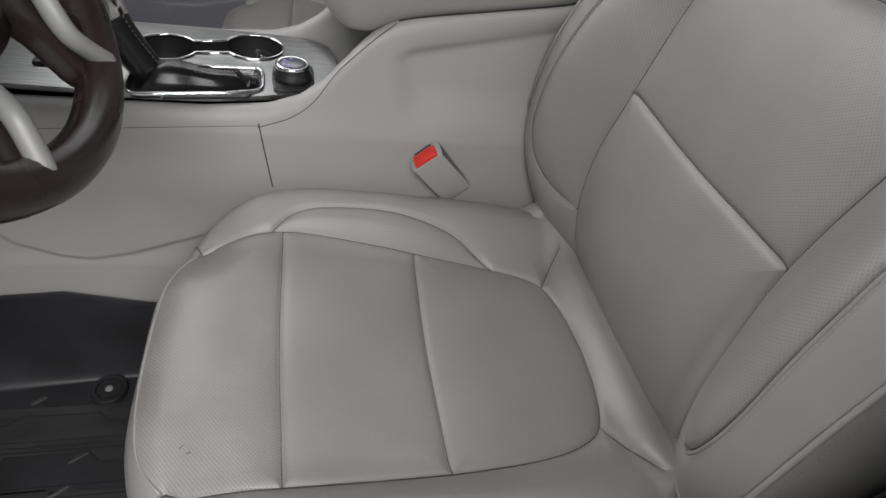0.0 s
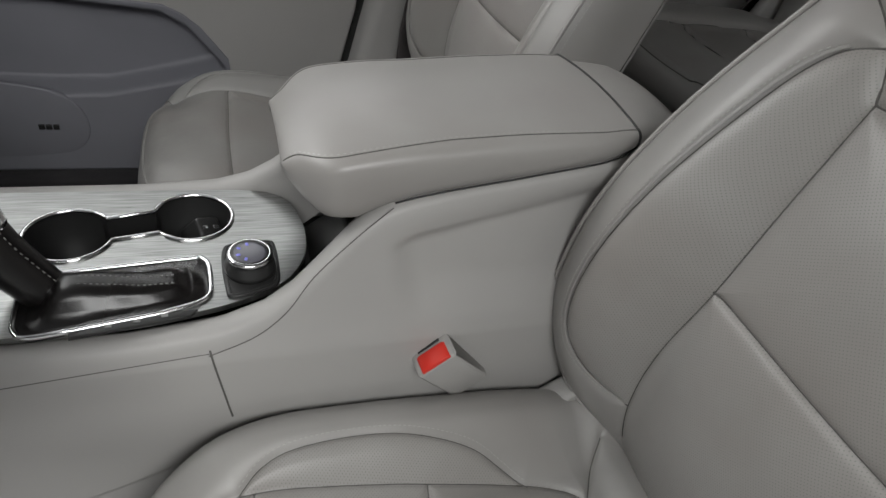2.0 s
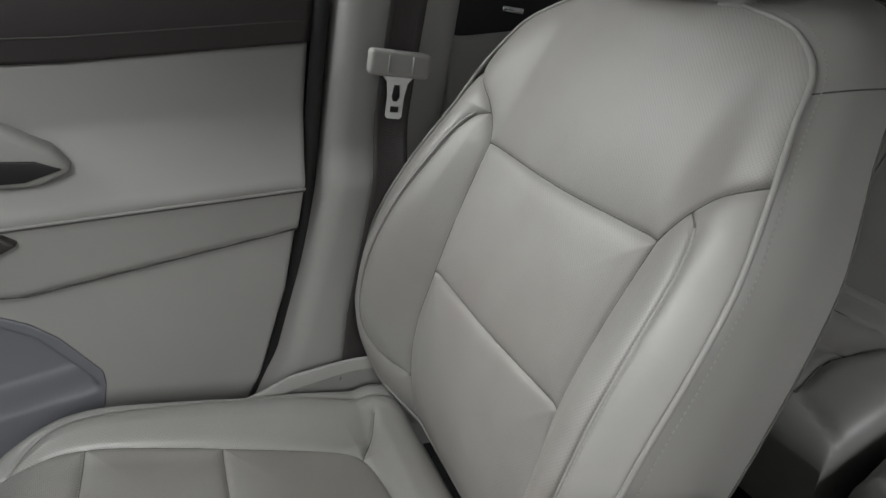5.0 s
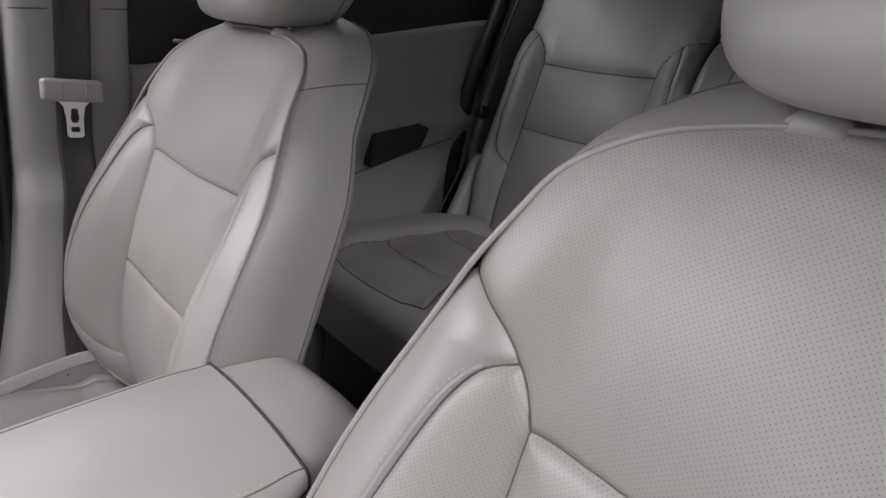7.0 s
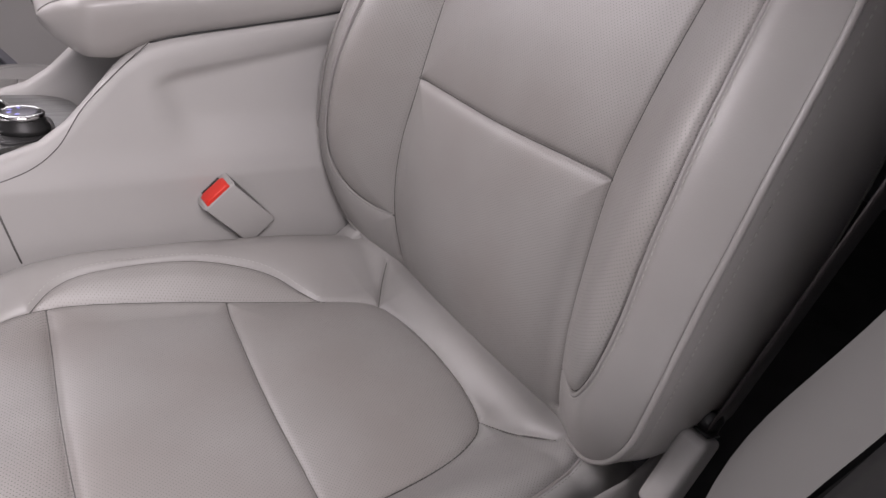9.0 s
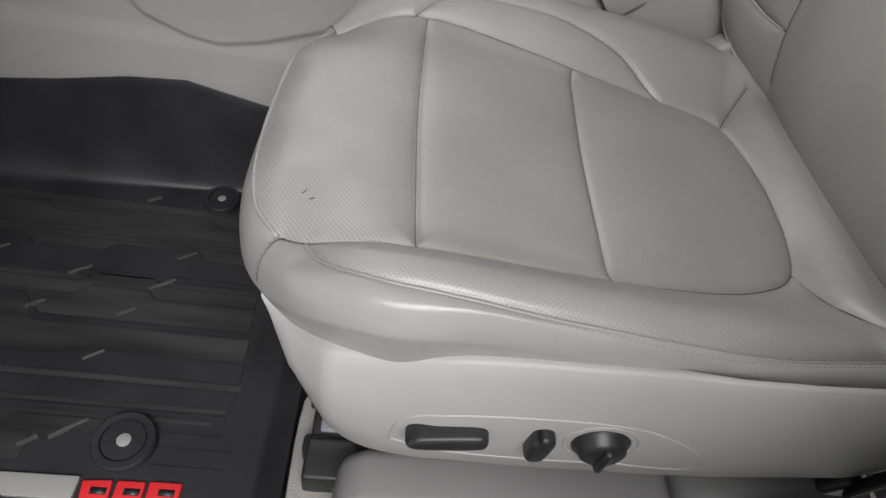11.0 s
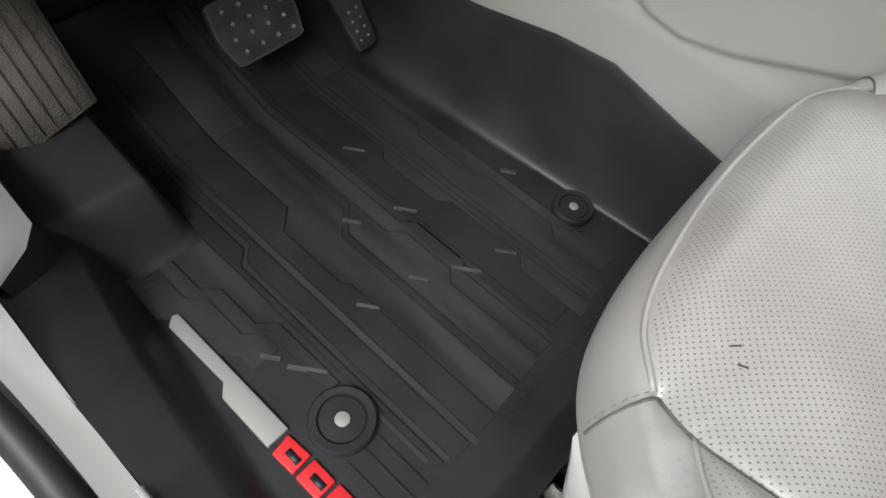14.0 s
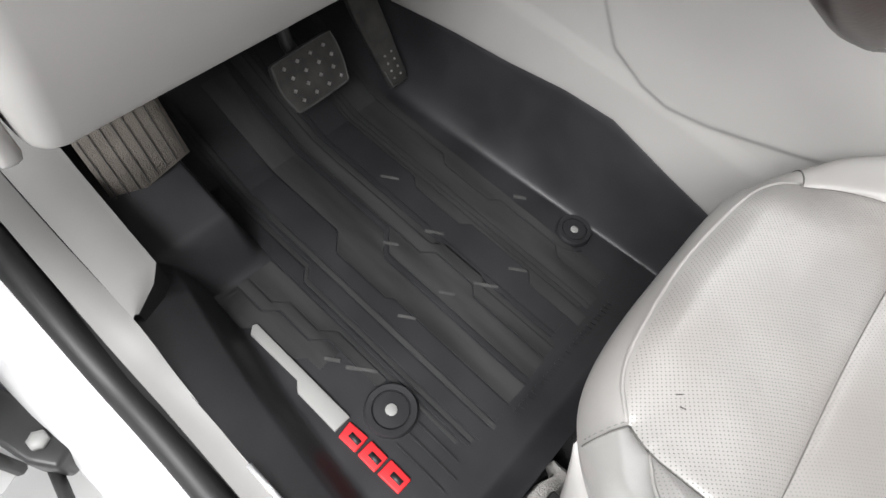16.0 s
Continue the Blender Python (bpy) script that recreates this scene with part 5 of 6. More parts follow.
part("knob_ring", lathe([(0.0195, 0.0145), (0.0197, 0.0185), (0.0175, 0.020), (0.0165, 0.0193)], 40, pose(-0.324, -0.053, ZT + 0.002)), CHROME, dial, "chrome knob ring")
part("knob_face", lathe([(0.0168, 0.019), (0.012, 0.020), (0, 0.020)], 32, pose(-0.324, -0.053, ZT + 0.002)), DIAL_FACE, dial)
for q in (100, 150, 200, 250):
    part("symbol_bar", box((-0.0018, -0.0012, 0.0200), (0.0018, 0.0012, 0.0204)), GLOW, dial).matrix_basis = pose(-0.324 + 0.0105 * math.cos(radians(q)), -0.053 + 0.0105 * math.sin(radians(q)), ZT + 0.002, 0, 0, q)
pad = empty("button_pad", "black button pad with a red mark on the console", "control panel")
part("pad_body", prism(spline([(-0.60, -0.06), (-0.56, -0.058), (-0.545, -0.04), (-0.54, 0.0), (-0.555, 0.02), (-0.60, 0.025), (-0.60, -0.06)], 40)[:-1], "z", ZT - 0.002, ZT + 0.004, 0.0015), BLACK, pad)
part("red_mark", prism([(-0.566, -0.018), (-0.551, -0.012), (-0.566, -0.004)], "z", ZT + 0.004, ZT + 0.0045), RED, pad, "", False)
for k in range(3):
    part("symbol_bar", box((-0.566 + k * 0.006, -0.042, ZT + 0.004), (-0.563 + k * 0.006, -0.034, ZT + 0.0045)), SILVER, pad)

chg = empty("charger_plug", "small black twin-socket charger lying in the cup holder", "charger")
m = pose(-0.365, 0.034, 0.392, 35, 20, 30)
part("plug_body", box((-0.013, -0.011, -0.02), (0.013, 0.011, 0.016), 0.004, 3), BLACK, chg).matrix_basis = m
for s in (-1, 1):
    part("socket", box((s * 0.006 - 0.003, -0.003, 0.0155), (s * 0.006 + 0.003, 0.001, 0.0168), 0.0004), CHROME, chg).matrix_basis = m

# ---- armrest ----
arm = empty("armrest", "grey leather armrest lid with stitched edges on the console", "armrest")
def atop(x):
    return float(eased(x, [-0.31, -0.285, -0.255, -0.20, -0.10, 0.0, 0.03], [0.532, 0.544, 0.553, 0.562, 0.572, 0.578, 0.579], 0.08))
def abot(x):
    return np.interp(x, [-0.30, -0.285, -0.265, -0.24, -0.215, -0.19, -0.163, -0.113, -0.06, -0.019, 0.0, 0.010], [0.517, 0.508, 0.501, 0.501, 0.514, 0.521, 0.5265, 0.535, 0.5445, 0.552, 0.5555, 0.561])
def half_w(x):
    return 0.0945 - 0.030 * smooth01((-0.240 - x) / 0.057) ** 2.4 - 0.006 * smooth01((x + 0.03) / 0.05)
axs = np.r_[-0.2978 + 0.0478 * (1 - np.cos(np.linspace(0, math.pi / 2, 30))), np.linspace(-0.246, 0.010, 40)]
V = []
rows = []
for x in axs:
    t, bt, w = atop(x), abot(x), half_w(x)
    e = 0.012
    c = np.clip((-0.250 - x) / 0.0478, 0, 1) ** 1.8
    k = math.sqrt(max(1 - c * c, 0.0004))
    mid = (atop(-0.25) * 0.5 + abot(-0.25) * 0.5)
    t2, b2 = mid + (t - mid) * k, mid - (mid - bt) * k
    w = w - 0.012 * (1 - k)
    e = min(0.012 + 0.016 * smooth01((x + 0.26) / 0.27), max((t2 - b2) * 0.42, 0.0005))
    ez = min(e, max(t2 - b2 - 0.004, 0.0005))
    sec = []
    for q in np.linspace(-1, 1, 25):
        sec.append((q * (w - e), t2 + 0.006 * (1 - q * q)))
    for ang in (25, 50, 75):
        sec.append((w - e + e * math.sin(radians(ang)), t2 - ez + ez * math.cos(radians(ang))))
    hgt = max(t2 - ez - b2 - 0.003, 0.0005)
    sec += [(w + 0.0005, t2 - ez - hgt * 0.3), (w, t2 - ez - hgt * 0.7), (w - 0.001, b2 + 0.003), (w - 0.006, b2 - 0.003)]
    right = sec[25:]
    full = [(-p, z) for p, z in right[::-1]] + sec[:25] + right
    rows.append(len(full))
    V += [(x, p, z) for p, z in full]
nn = rows[0]
F = quads(len(axs), nn)
uv = np.array([(v[1], v[0]) for v in V])
link("lid", V + [], np.vstack([F, ]), LEATHER, arm, "padded leather lid", True, uv)
link("lid_end", V[-nn:], [tuple(range(nn))[::-1]], BLACK, arm)
part("lid_gap", tube([(x, -half_w(x) + 0.0020, abot(x) - 0.0015) for x in np.linspace(-0.21, 0.008, 30)], 0.0009, 8), SEAL, arm)
for s in (-1, 1):
    ed = np.array([V[i * nn + (31 if s > 0 else 7)] for i in range(5, len(axs))])
    part("seam_line", tube(ed - (0, 0, 0.0001), 0.0007, 6), SEAM, arm)
    dashes(ed + (0, -s * 0.0032, 0.0001), np.tile((0, 0, 1.0), (len(ed), 1)), 0.0034, 0.0018, 0.0011, "stitching", arm, 0.0002)
cap = []
for x in np.linspace(0.0125, 0.116, 30):
    k = math.sqrt(max(1 - np.clip((x - 0.062) / 0.0545, 0, 1) ** 2.4, 0.0))
    t2, b2, w, e = 0.50 + (0.0775 - 0.25 * max(x - 0.03, 0) ** 1.4) * k, 0.46, 0.089 - 0.012 * (1 - k), 0.024 * (0.3 + 0.7 * k)
    sec = [(q * (w - e), t2 + 0.006 * k * (1 - q * q)) for q in np.linspace(-1, 1, 17)]
    right = [(w - e + e * math.sin(radians(g)), t2 - e + e * math.cos(radians(g))) for g in (20, 40, 60, 80, 90)] + [(w, b2)]
    cap += [(x, p, z) for p, z in [(-p, z) for p, z in right[::-1]] + sec + right]
link("rear_cap", cap, quads(30, 29), LEATHER, arm, "smooth leather rear cap")
part("hinge_gap", tube([(0.0112, v[1] * 1.002, v[2] + 0.0002) for v in V[-nn:]], 0.0013, 6), SEAL, arm)

# ---- steering wheel ----
wheel = empty("steering_wheel", "dark worn leather steering wheel with silver spokes", "steering wheel")
wm = pose(-0.56, -0.345, 0.665) @ pose(0, 0, 0, 0, 58, 0)
def on_wheel(p):
    return wm @ Vector(p)
part("rim", tube([on_wheel((0.186 * math.cos(q), 0.186 * math.sin(q), 0)) for q in np.linspace(0, 2 * math.pi, 96, endpoint=False)], 0.0165, 16, True), WHEEL_LEATHER, wheel, "dark brown leather rim")
hub = lathe([(0.0, 0.022), (0.05, 0.020), (0.095, 0.010), (0.118, -0.004), (0.115, -0.03), (0.07, -0.09), (0.05, -0.26)], 48, wm)
part("hub", hub, WHEEL_LEATHER, wheel)
for q in (27, -27, 90, -90):
    bm = prism(spline([(0.09, -0.026), (0.13, -0.019), (0.175, -0.030), (0.19, 0.0), (0.175, 0.030), (0.13, 0.019), (0.09, 0.026), (0.09, -0.026)], 40)[:-1], "z", -0.016, 0.004, 0.005)
    bm.transform(wm @ pose(0, 0, 0, 0, 0, q))
    part("spoke", bm, WHEEL_LEATHER, wheel)
for side in (1, -1):
    way = spline([(0.098, 0.070 * side, 0.012), (0.116, 0.060 * side, 0.012), (0.136, 0.057 * side, 0.010), (0.155, 0.067 * side, 0.009), (0.172, 0.080 * side, 0.009)], 30)
    part("spoke_trim", tube([on_wheel(p) for p in way], [0.0095] * 27 + [0.009, 0.0075, 0.004], 12, False, 0.75), SILVER, wheel, "silver spoke trim")
part("column", tube([on_wheel((0, 0, -0.10)), on_wheel((0, 0, -0.45))], 0.055, 20), BLACK, wheel)

# ---- dashboard and footwell ----
dash = empty("dashboard", "light grey lower dashboard over the footwell", "dashboard")
part("lower_panel", prism([(-1.25, 0.80), (-0.76, 0.80), (-0.735, 0.55), (-0.76, 0.40), (-0.795, 0.305), (-0.83, 0.302), (-1.25, 0.42)], "y", -0.648, -0.17, 0.02, 4), GREY_PLASTIC, dash)
part("far_panel", prism([(-1.25, 0.80), (-0.80, 0.80), (-0.77, 0.55), (-0.80, 0.42), (-0.85, 0.36), (-1.25, 0.42)], "y", 0.14, 0.70, 0.02, 4), DARK_GREY, dash)
part("centre_stack", prism([(-1.25, 0.80), (-0.82, 0.80), (-0.74, 0.55), (-0.70, 0.42), (-1.25, 0.40)], "y", -0.165, 0.135, 0.01, 3), BLACK, dash)
part("dash_top", box((-1.32, -0.68, 0.78), (-0.88, 0.72, 0.815), 0.015), DARK_TRIM, dash)
part("end_cap", box((-1.2, -0.668, 0.31), (-0.80, -0.651, 0.78), 0.006), GREY_PLASTIC, dash)

# driver's floor mat: a tray with raised sides
def mat_z(x, y):
    z = 0.50 * np.maximum(-0.90 - x, 0) ** 1.15
    yi = np.interp(x, [-1.1, -0.812, -0.733, -0.655, -0.58, -0.524, -0.40], [-0.558, -0.572, -0.586, -0.596, -0.603, -0.608, -0.615])
    steep = smooth01((yi - y) / 0.03)
    lip = (0.058 * steep + 0.046 * np.clip((yi - 0.026 - y) / (yi - 0.026 + 0.668), 0, 1)) * np.interp(x, [-0.80, -0.72, -0.62, -0.50, -0.38], [1.0, 0.70, 0.44, 0.40, 0.56])
    rest = smooth01((-0.800 - x) / 0.05) * smooth01((-0.498 - y) / 0.024) * (0.062 + 0.30 * np.clip(-0.83 - x, 0, 0.2))
    z = np.maximum(np.maximum(z, rest), lip)
    z = z - 0.006 * np.exp(-((x + 0.462) / 0.012) ** 2) + 0.024 * smooth01((x + 0.45) / 0.04)
    yb = np.interp(x, [-1.0, -0.86, -0.75, -0.60, -0.47, -0.38], [-0.214, -0.205, -0.195, -0.180, -0.170, -0.168])
    top = np.interp(x, [-1.1, -0.966, -0.853, -0.759, -0.675, -0.606, -0.52, -0.459, -0.36], [0.13, 0.092, 0.114, 0.128, 0.145, 0.151, 0.131, 0.119, 0.10])
    w = np.clip((y - yb) / (-0.149 - yb), 0, 1)
    return np.maximum(z, top * w ** 2.2)


tray = empty("floor_mat", "black rubber all-weather floor mat with raised edges, dusty", "floor mat")
mx, my = np.linspace(-1.13, -0.417, 190), np.r_[np.linspace(-0.667, -0.48, 90), np.linspace(-0.476, -0.22, 50), np.linspace(-0.217, -0.148, 60)]
V = [(x, y, float(mat_z(x, y))) for x in mx for y in my]
link("mat_tray", V, quads(len(mx), len(my)), RUBBER, tray)
rng = random.Random(4)


def rib(pts, w, h, material=None, name="rib"):
    """A low flat-topped bar along points on the mat."""
    V, F = [], []
    P = np.array(pts)
    for k, p in enumerate(P):
        d = P[min(k + 1, len(P) - 1)] - P[max(k - 1, 0)]
        d = d / (np.linalg.norm(d) + 1e-9)
        nrm = np.array((-d[1], d[0]))
        z0 = float(mat_z(p[0], p[1]))
        for s, hh in ((-1, -0.001), (-0.7, h), (0.7, h), (1, -0.001)):
            q = p + nrm * w * s / 2
            V.append((q[0], q[1], z0 + hh))
    n = len(P)
    F = [tuple(f) for f in quads(n, 4)[:, ::-1]] + [(3, 2, 1, 0), tuple(range(4 * n - 4, 4 * n))]
    return link(name, V, F, material or RUBBER, tray, "", False)


def groove_line(y0, jogs, a, b):
    """Points of a groove along the mat that steps sideways at the given places."""
    xs, ys, off = [b], [y0], 0.0
    for x, dy in jogs:
        if x - 0.014 < a:
            break
        xs += [x, x - abs(dy)]
        ys += [y0 + off, y0 + off + dy]
        off += dy
    xs.append(a)
    ys.append(y0 + off)
    return np.array(xs[::-1]), np.array(ys[::-1])


def bar(lo, hi, a, b, h):
    """A flat raised bar of the mat between two grooves."""
    xs = np.unique(np.r_[np.linspace(a, b, 26), [x for x in lo[0] if a < x < b], [x for x in hi[0] if a < x < b]])
    V = []
    for x in xs:
        y1, y2 = np.interp(x, *lo) + 0.0014, np.interp(x, *hi) - 0.0014
        z1, z2 = float(mat_z(x, y1)), float(mat_z(x, y2))
        V += [(x, y1 - 0.0006, z1 - 0.002), (x, y1, z1 + h), (x, y2, z2 + h), (x, y2 + 0.0006, z2 - 0.002)]
    n = len(xs)
    F = [tuple(f) for f in quads(n, 4)[:, ::-1]] + [(0, 1, 2, 3), (4 * n - 1, 4 * n - 2, 4 * n - 3, 4 * n - 4)]
    return link("raised_bar", V, F, DUSTY if rng.random() < 0.55 else RUBBER, tray, "", False)


A1, C1, E1, F1, H1, K1 = ((-0.679, -0.015), (-0.743, -0.014)), ((-0.752, 0.014),), ((-0.665, -0.006), (-0.756, 0.022)), ((-0.712, 0.027),), ((-0.600, 0.012), (-0.672, -0.014)), ((-0.560, 0.014), (-0.668, -0.012), (-0.76, 0.012))
GROOVES = [(-0.556, A1, -0.66), (-0.525, A1, -0.60), (-0.510, A1, -0.50), (-0.5035, (), -0.489), (-0.497, C1, -0.489), (-0.490, C1, -0.484), (-0.470, (), -0.480), (-0.462, (), -0.484), (-0.436, E1, -0.486), (-0.405, F1, -0.486), (-0.397, F1, -0.488),
           (-0.365, H1, -0.49), (-0.346, H1, -0.49), (-0.3385, (), -0.50), (-0.331, (), -0.50), (-0.302, K1, -0.485), (-0.283, (), -0.50), (-0.276, (), -0.49), (-0.268, (), -0.49), (-0.244, K1, -0.50), (-0.216, (), -0.49)]
for k in range(len(GROOVES) - 1):
    (y0, j0, b0), (y1, j1, _) = GROOVES[k:k + 2]
    front = -0.80 if y0 < -0.504 else rng.uniform(-1.09, -1.02)
    bar(groove_line(y0, j0, front, b0), groove_line(y1, j1, front, b0), front, b0, rng.choice((0.0010, 0.0014, 0.0018)))
for y0 in (-0.552, -0.535, -0.520):
    rib([(x, y0) for x in np.linspace(-0.545, -0.490 + 0.02 * rng.random(), 4)], 0.002, 0.0016)
for k in range(26):
    rib([(-0.477, -0.435 + k * 0.0075), (-0.470, -0.4335 + k * 0.0075)], 0.0035, 0.0016)
for x, y, l in ((-0.653, -0.206, 0.020), (-0.694, -0.333, 0.028), (-0.599, -0.342, 0.034), (-0.625, -0.385, 0.022), (-0.637, -0.442, 0.024), (-0.628, -0.522, 0.040), (-0.659, -0.537, 0.020), (-0.793, -0.314, 0.028), (-0.72, -0.385, 0.022), (-0.585, -0.296, 0.026)):
    rib([(x - l * 0.36, y - l * 0.26), (x + l * 0.36, y + l * 0.26)], 0.0050, 0.0022, WORN, "raised_slash")
rib([(-0.572 + 0.032 * math.cos(q), -0.196 + 0.032 * math.sin(q)) for q in np.linspace(-1.9, -0.5, 14)], 0.002, 0.0016)
rib([(-0.552, -0.222), (-0.540, -0.224)], 0.003, 0.0016)
part("silver_bar", prism([(-0.749, -0.573), (-0.747, -0.568), (-0.599, -0.567), (-0.599, -0.588), (-0.657, -0.588), (-0.668, -0.579), (-0.742, -0.581)], "z", -0.002, 0.004, 0.001), SILVER, tray, "silver inlay bar")
for pts in (((-0.593, -0.589), (-0.596, -0.570), (-0.570, -0.568), (-0.569, -0.588)), ((-0.566, -0.588), (-0.566, -0.568), (-0.541, -0.568), (-0.541, -0.588)), ((-0.538, -0.587), (-0.538, -0.567), (-0.509, -0.567), (-0.509, -0.586))):
    bm = prism(list(pts), "z", -0.002, 0.0035, 0.0015)
    part("red_emblem_block", bm, RED_RUBBER, tray, "red raised emblem block")
    cx, cy = np.mean(pts, 0)
    part("emblem_slot", box((cx - 0.004, cy - 0.003, 0.0034), (cx + 0.010, cy + 0.003, 0.0040)), RUBBER, tray)
for x, y, r in ((-0.573, -0.532, 0.0245), (-0.569, -0.196, 0.0195)):
    part("fixing_post", lathe([(r * 1.2, -0.002), (r * 1.19, 0.006), (r * 1.12, 0.0085), (r * 0.87, 0.0080), (r * 0.85, 0.0050), (r * 0.81, 0.0050), (r * 0.78, 0.0068), (r * 0.3, 0.0072), (r * 0.28, 0.006)], 72, pose(x, y, 0.0)), RUBBER, tray, "round black fixing post", False)
    part("post_pin", lathe([(r * 0.27, 0.005), (r * 0.27, 0.0073), (r * 0.25, 0.0076), (0, 0.0076)], 24, pose(x, y, 0.0)), SILVER, tray, "silver pin")
tagged(part("seat_carpet", prism(spline([(-0.412, -0.63), (-0.414, -0.52), (-0.411, -0.475), (-0.400, -0.460), (-0.375, -0.452), (0.2, -0.45)], 40).tolist() + [(0.2, -0.63)], "z", -0.012, 0.020, 0.003), GREY_CARPET, None), "pale grey carpet under the driver seat", "carpet", kind="structure")

tray2 = empty("floor_mat", "black rubber passenger floor mat with silver bar and red emblem", "floor mat")
part("mat_tray", prism([(-1.1, 0.17), (-0.40, 0.17), (-0.40, 0.66), (-1.1, 0.66)], "z", -0.014, 0.0, 0.004), RUBBER, tray2)
part("silver_bar", prism([(-0.80, 0.605), (-0.617, 0.60), (-0.617, 0.622), (-0.68, 0.622), (-0.80, 0.61)], "z", -0.002, 0.004, 0.001), SILVER, tray2)
for k in range(3):
    part("red_emblem_block", prism([(-0.61 + 0.03 * k, 0.601), (-0.585 + 0.03 * k, 0.601), (-0.585 + 0.03 * k, 0.622), (-0.61 + 0.03 * k, 0.622)], "z", -0.002, 0.0035, 0.0015), RED_RUBBER, tray2)

# pedals and toe board
ped = empty("brake_pedal", "worn black rubber brake pedal with pale studs", "pedal")
pm = Matrix.Translation((-0.917, -0.334, 0.106)) @ Matrix(((0.63, 0, 0.777, 0), (0, 1, 0, 0), (-0.777, 0.06, 0.63, 0), (0, 0, 0, 1)))
bm = prism(spline([(-0.030, -0.046), (0.0, -0.049), (0.026, -0.042), (0.032, -0.034), (0.032, 0.034), (0.026, 0.042), (0.0, 0.047), (-0.026, 0.046), (-0.032, 0.036), (-0.032, -0.036), (-0.030, -0.046)], 60)[:-1], "z", -0.006, 0.006, 0.003)
bm.transform(pm)
part("pedal_pad", bm, PEDAL, ped, "dusty rubber pad")
rimp = spline([(-0.030, -0.045), (0.0, -0.048), (0.026, -0.041), (0.031, -0.034), (0.031, 0.034), (0.026, 0.041), (0.0, 0.046), (-0.026, 0.045), (-0.031, 0.036), (-0.031, -0.036), (-0.030, -0.045)], 60)[:-1]
part("pad_rim", tube([pm @ Vector((p[0], p[1], 0.005)) for p in rimp], 0.0014, 6, True), WORN, ped)
for i in range(4):
    for j in range(4):
        bm = lathe([(0.0030, 0), (0.0017, 0.0026), (0, 0.0028)], 4, pm @ pose(-0.021 + i * 0.014, -0.030 + j * 0.020 + (i % 2) * 0.005 - 0.002, 0.006))
        part("pedal_stud", bm, STUD, ped)
part("pedal_arm", tube([pm @ Vector((-0.01, 0, -0.014)), pm @ Vector((-0.04, 0, -0.022)), (-0.985, -0.338, 0.20), (-1.02, -0.345, 0.34)], 0.009, 10), BLACK, ped)
gas = empty("accelerator_pedal", "black plastic accelerator pedal with pale worn edge", "pedal")
bm = prism(spline([(0.0, -0.017), (0.05, -0.021), (0.10, -0.024), (0.15, -0.02), (0.15, 0.012), (0.10, 0.016), (0.04, 0.014), (0.0, 0.011), (0.0, -0.017)], 50)[:-1], "z", -0.005, 0.005, 0.002)
gm = pose(-0.888, -0.203, 0.040) @ pose(0, 0, 0, 0, 0, 8) @ pose(0, 0, 0, 0, 66 - 180, 0)
gm = Matrix.Translation((-0.890, -0.200, 0.030)) @ Matrix(((-0.42, 0, 0.90, 0), (-0.18, 0.98, -0.08, 0), (0.89, 0.2, 0.42, 0), (0, 0, 0, 1)))
bm.transform(gm)
part("pedal_pad", bm, PEDAL, gas)
part("worn_edge", tube([gm @ Vector(p) for p in ((0.03, -0.018, 0.006), (0.003, -0.016, 0.006), (0.001, 0.009, 0.006))], 0.0013, 6), WORN, gas)
for j in range(8):
    part("pedal_stud", lathe([(0.002, 0), (0.001, 0.002), (0, 0.002)], 6, gm @ pose(0.012 + 0.012 * (j // 2), -0.008 + 0.012 * (j % 2), 0.005)), STUD, gas)
part("pedal_arm", tube([gm @ Vector((0.14, 0, 0)), (-1.0, -0.26, 0.24), (-1.1, -0.27, 0.33)], 0.012, 8), BLACK, gas)
toe = tagged(sheet("toe_board", np.linspace(0, 1, 6), np.linspace(-0.66, -0.14, 20), lambda u, v: (-1.10 - 0.16 * u, v, 0.07 + 0.5 * u), CARPET, None, "", 0.02, True), "dark carpeted toe board", "carpet", kind="structure")
kick = empty("ribbed_carpet", "taupe ribbed carpet panel on the footwell side", "carpet")
def kickp(u, v):
    return Vector((-0.915 - 0.20 * v + 0.005 * u, -0.60 + 0.09 * u, 0.075 + 0.03 * u + 0.34 * v))
sheet("carpet_panel", np.linspace(0, 1, 8), np.linspace(0, 1, 8), lambda u, v: tuple(kickp(u, v)), KICK, kick, "", 0.01)
for k in range(8):
    u = 0.05 + 0.9 * k / 7
    part("carpet_rib", tube([kickp(u, v) + Vector((0.002, 0, 0.001)) for v in np.linspace(0.01, 1, 6)], 0.0006, 6), WORN, kick)

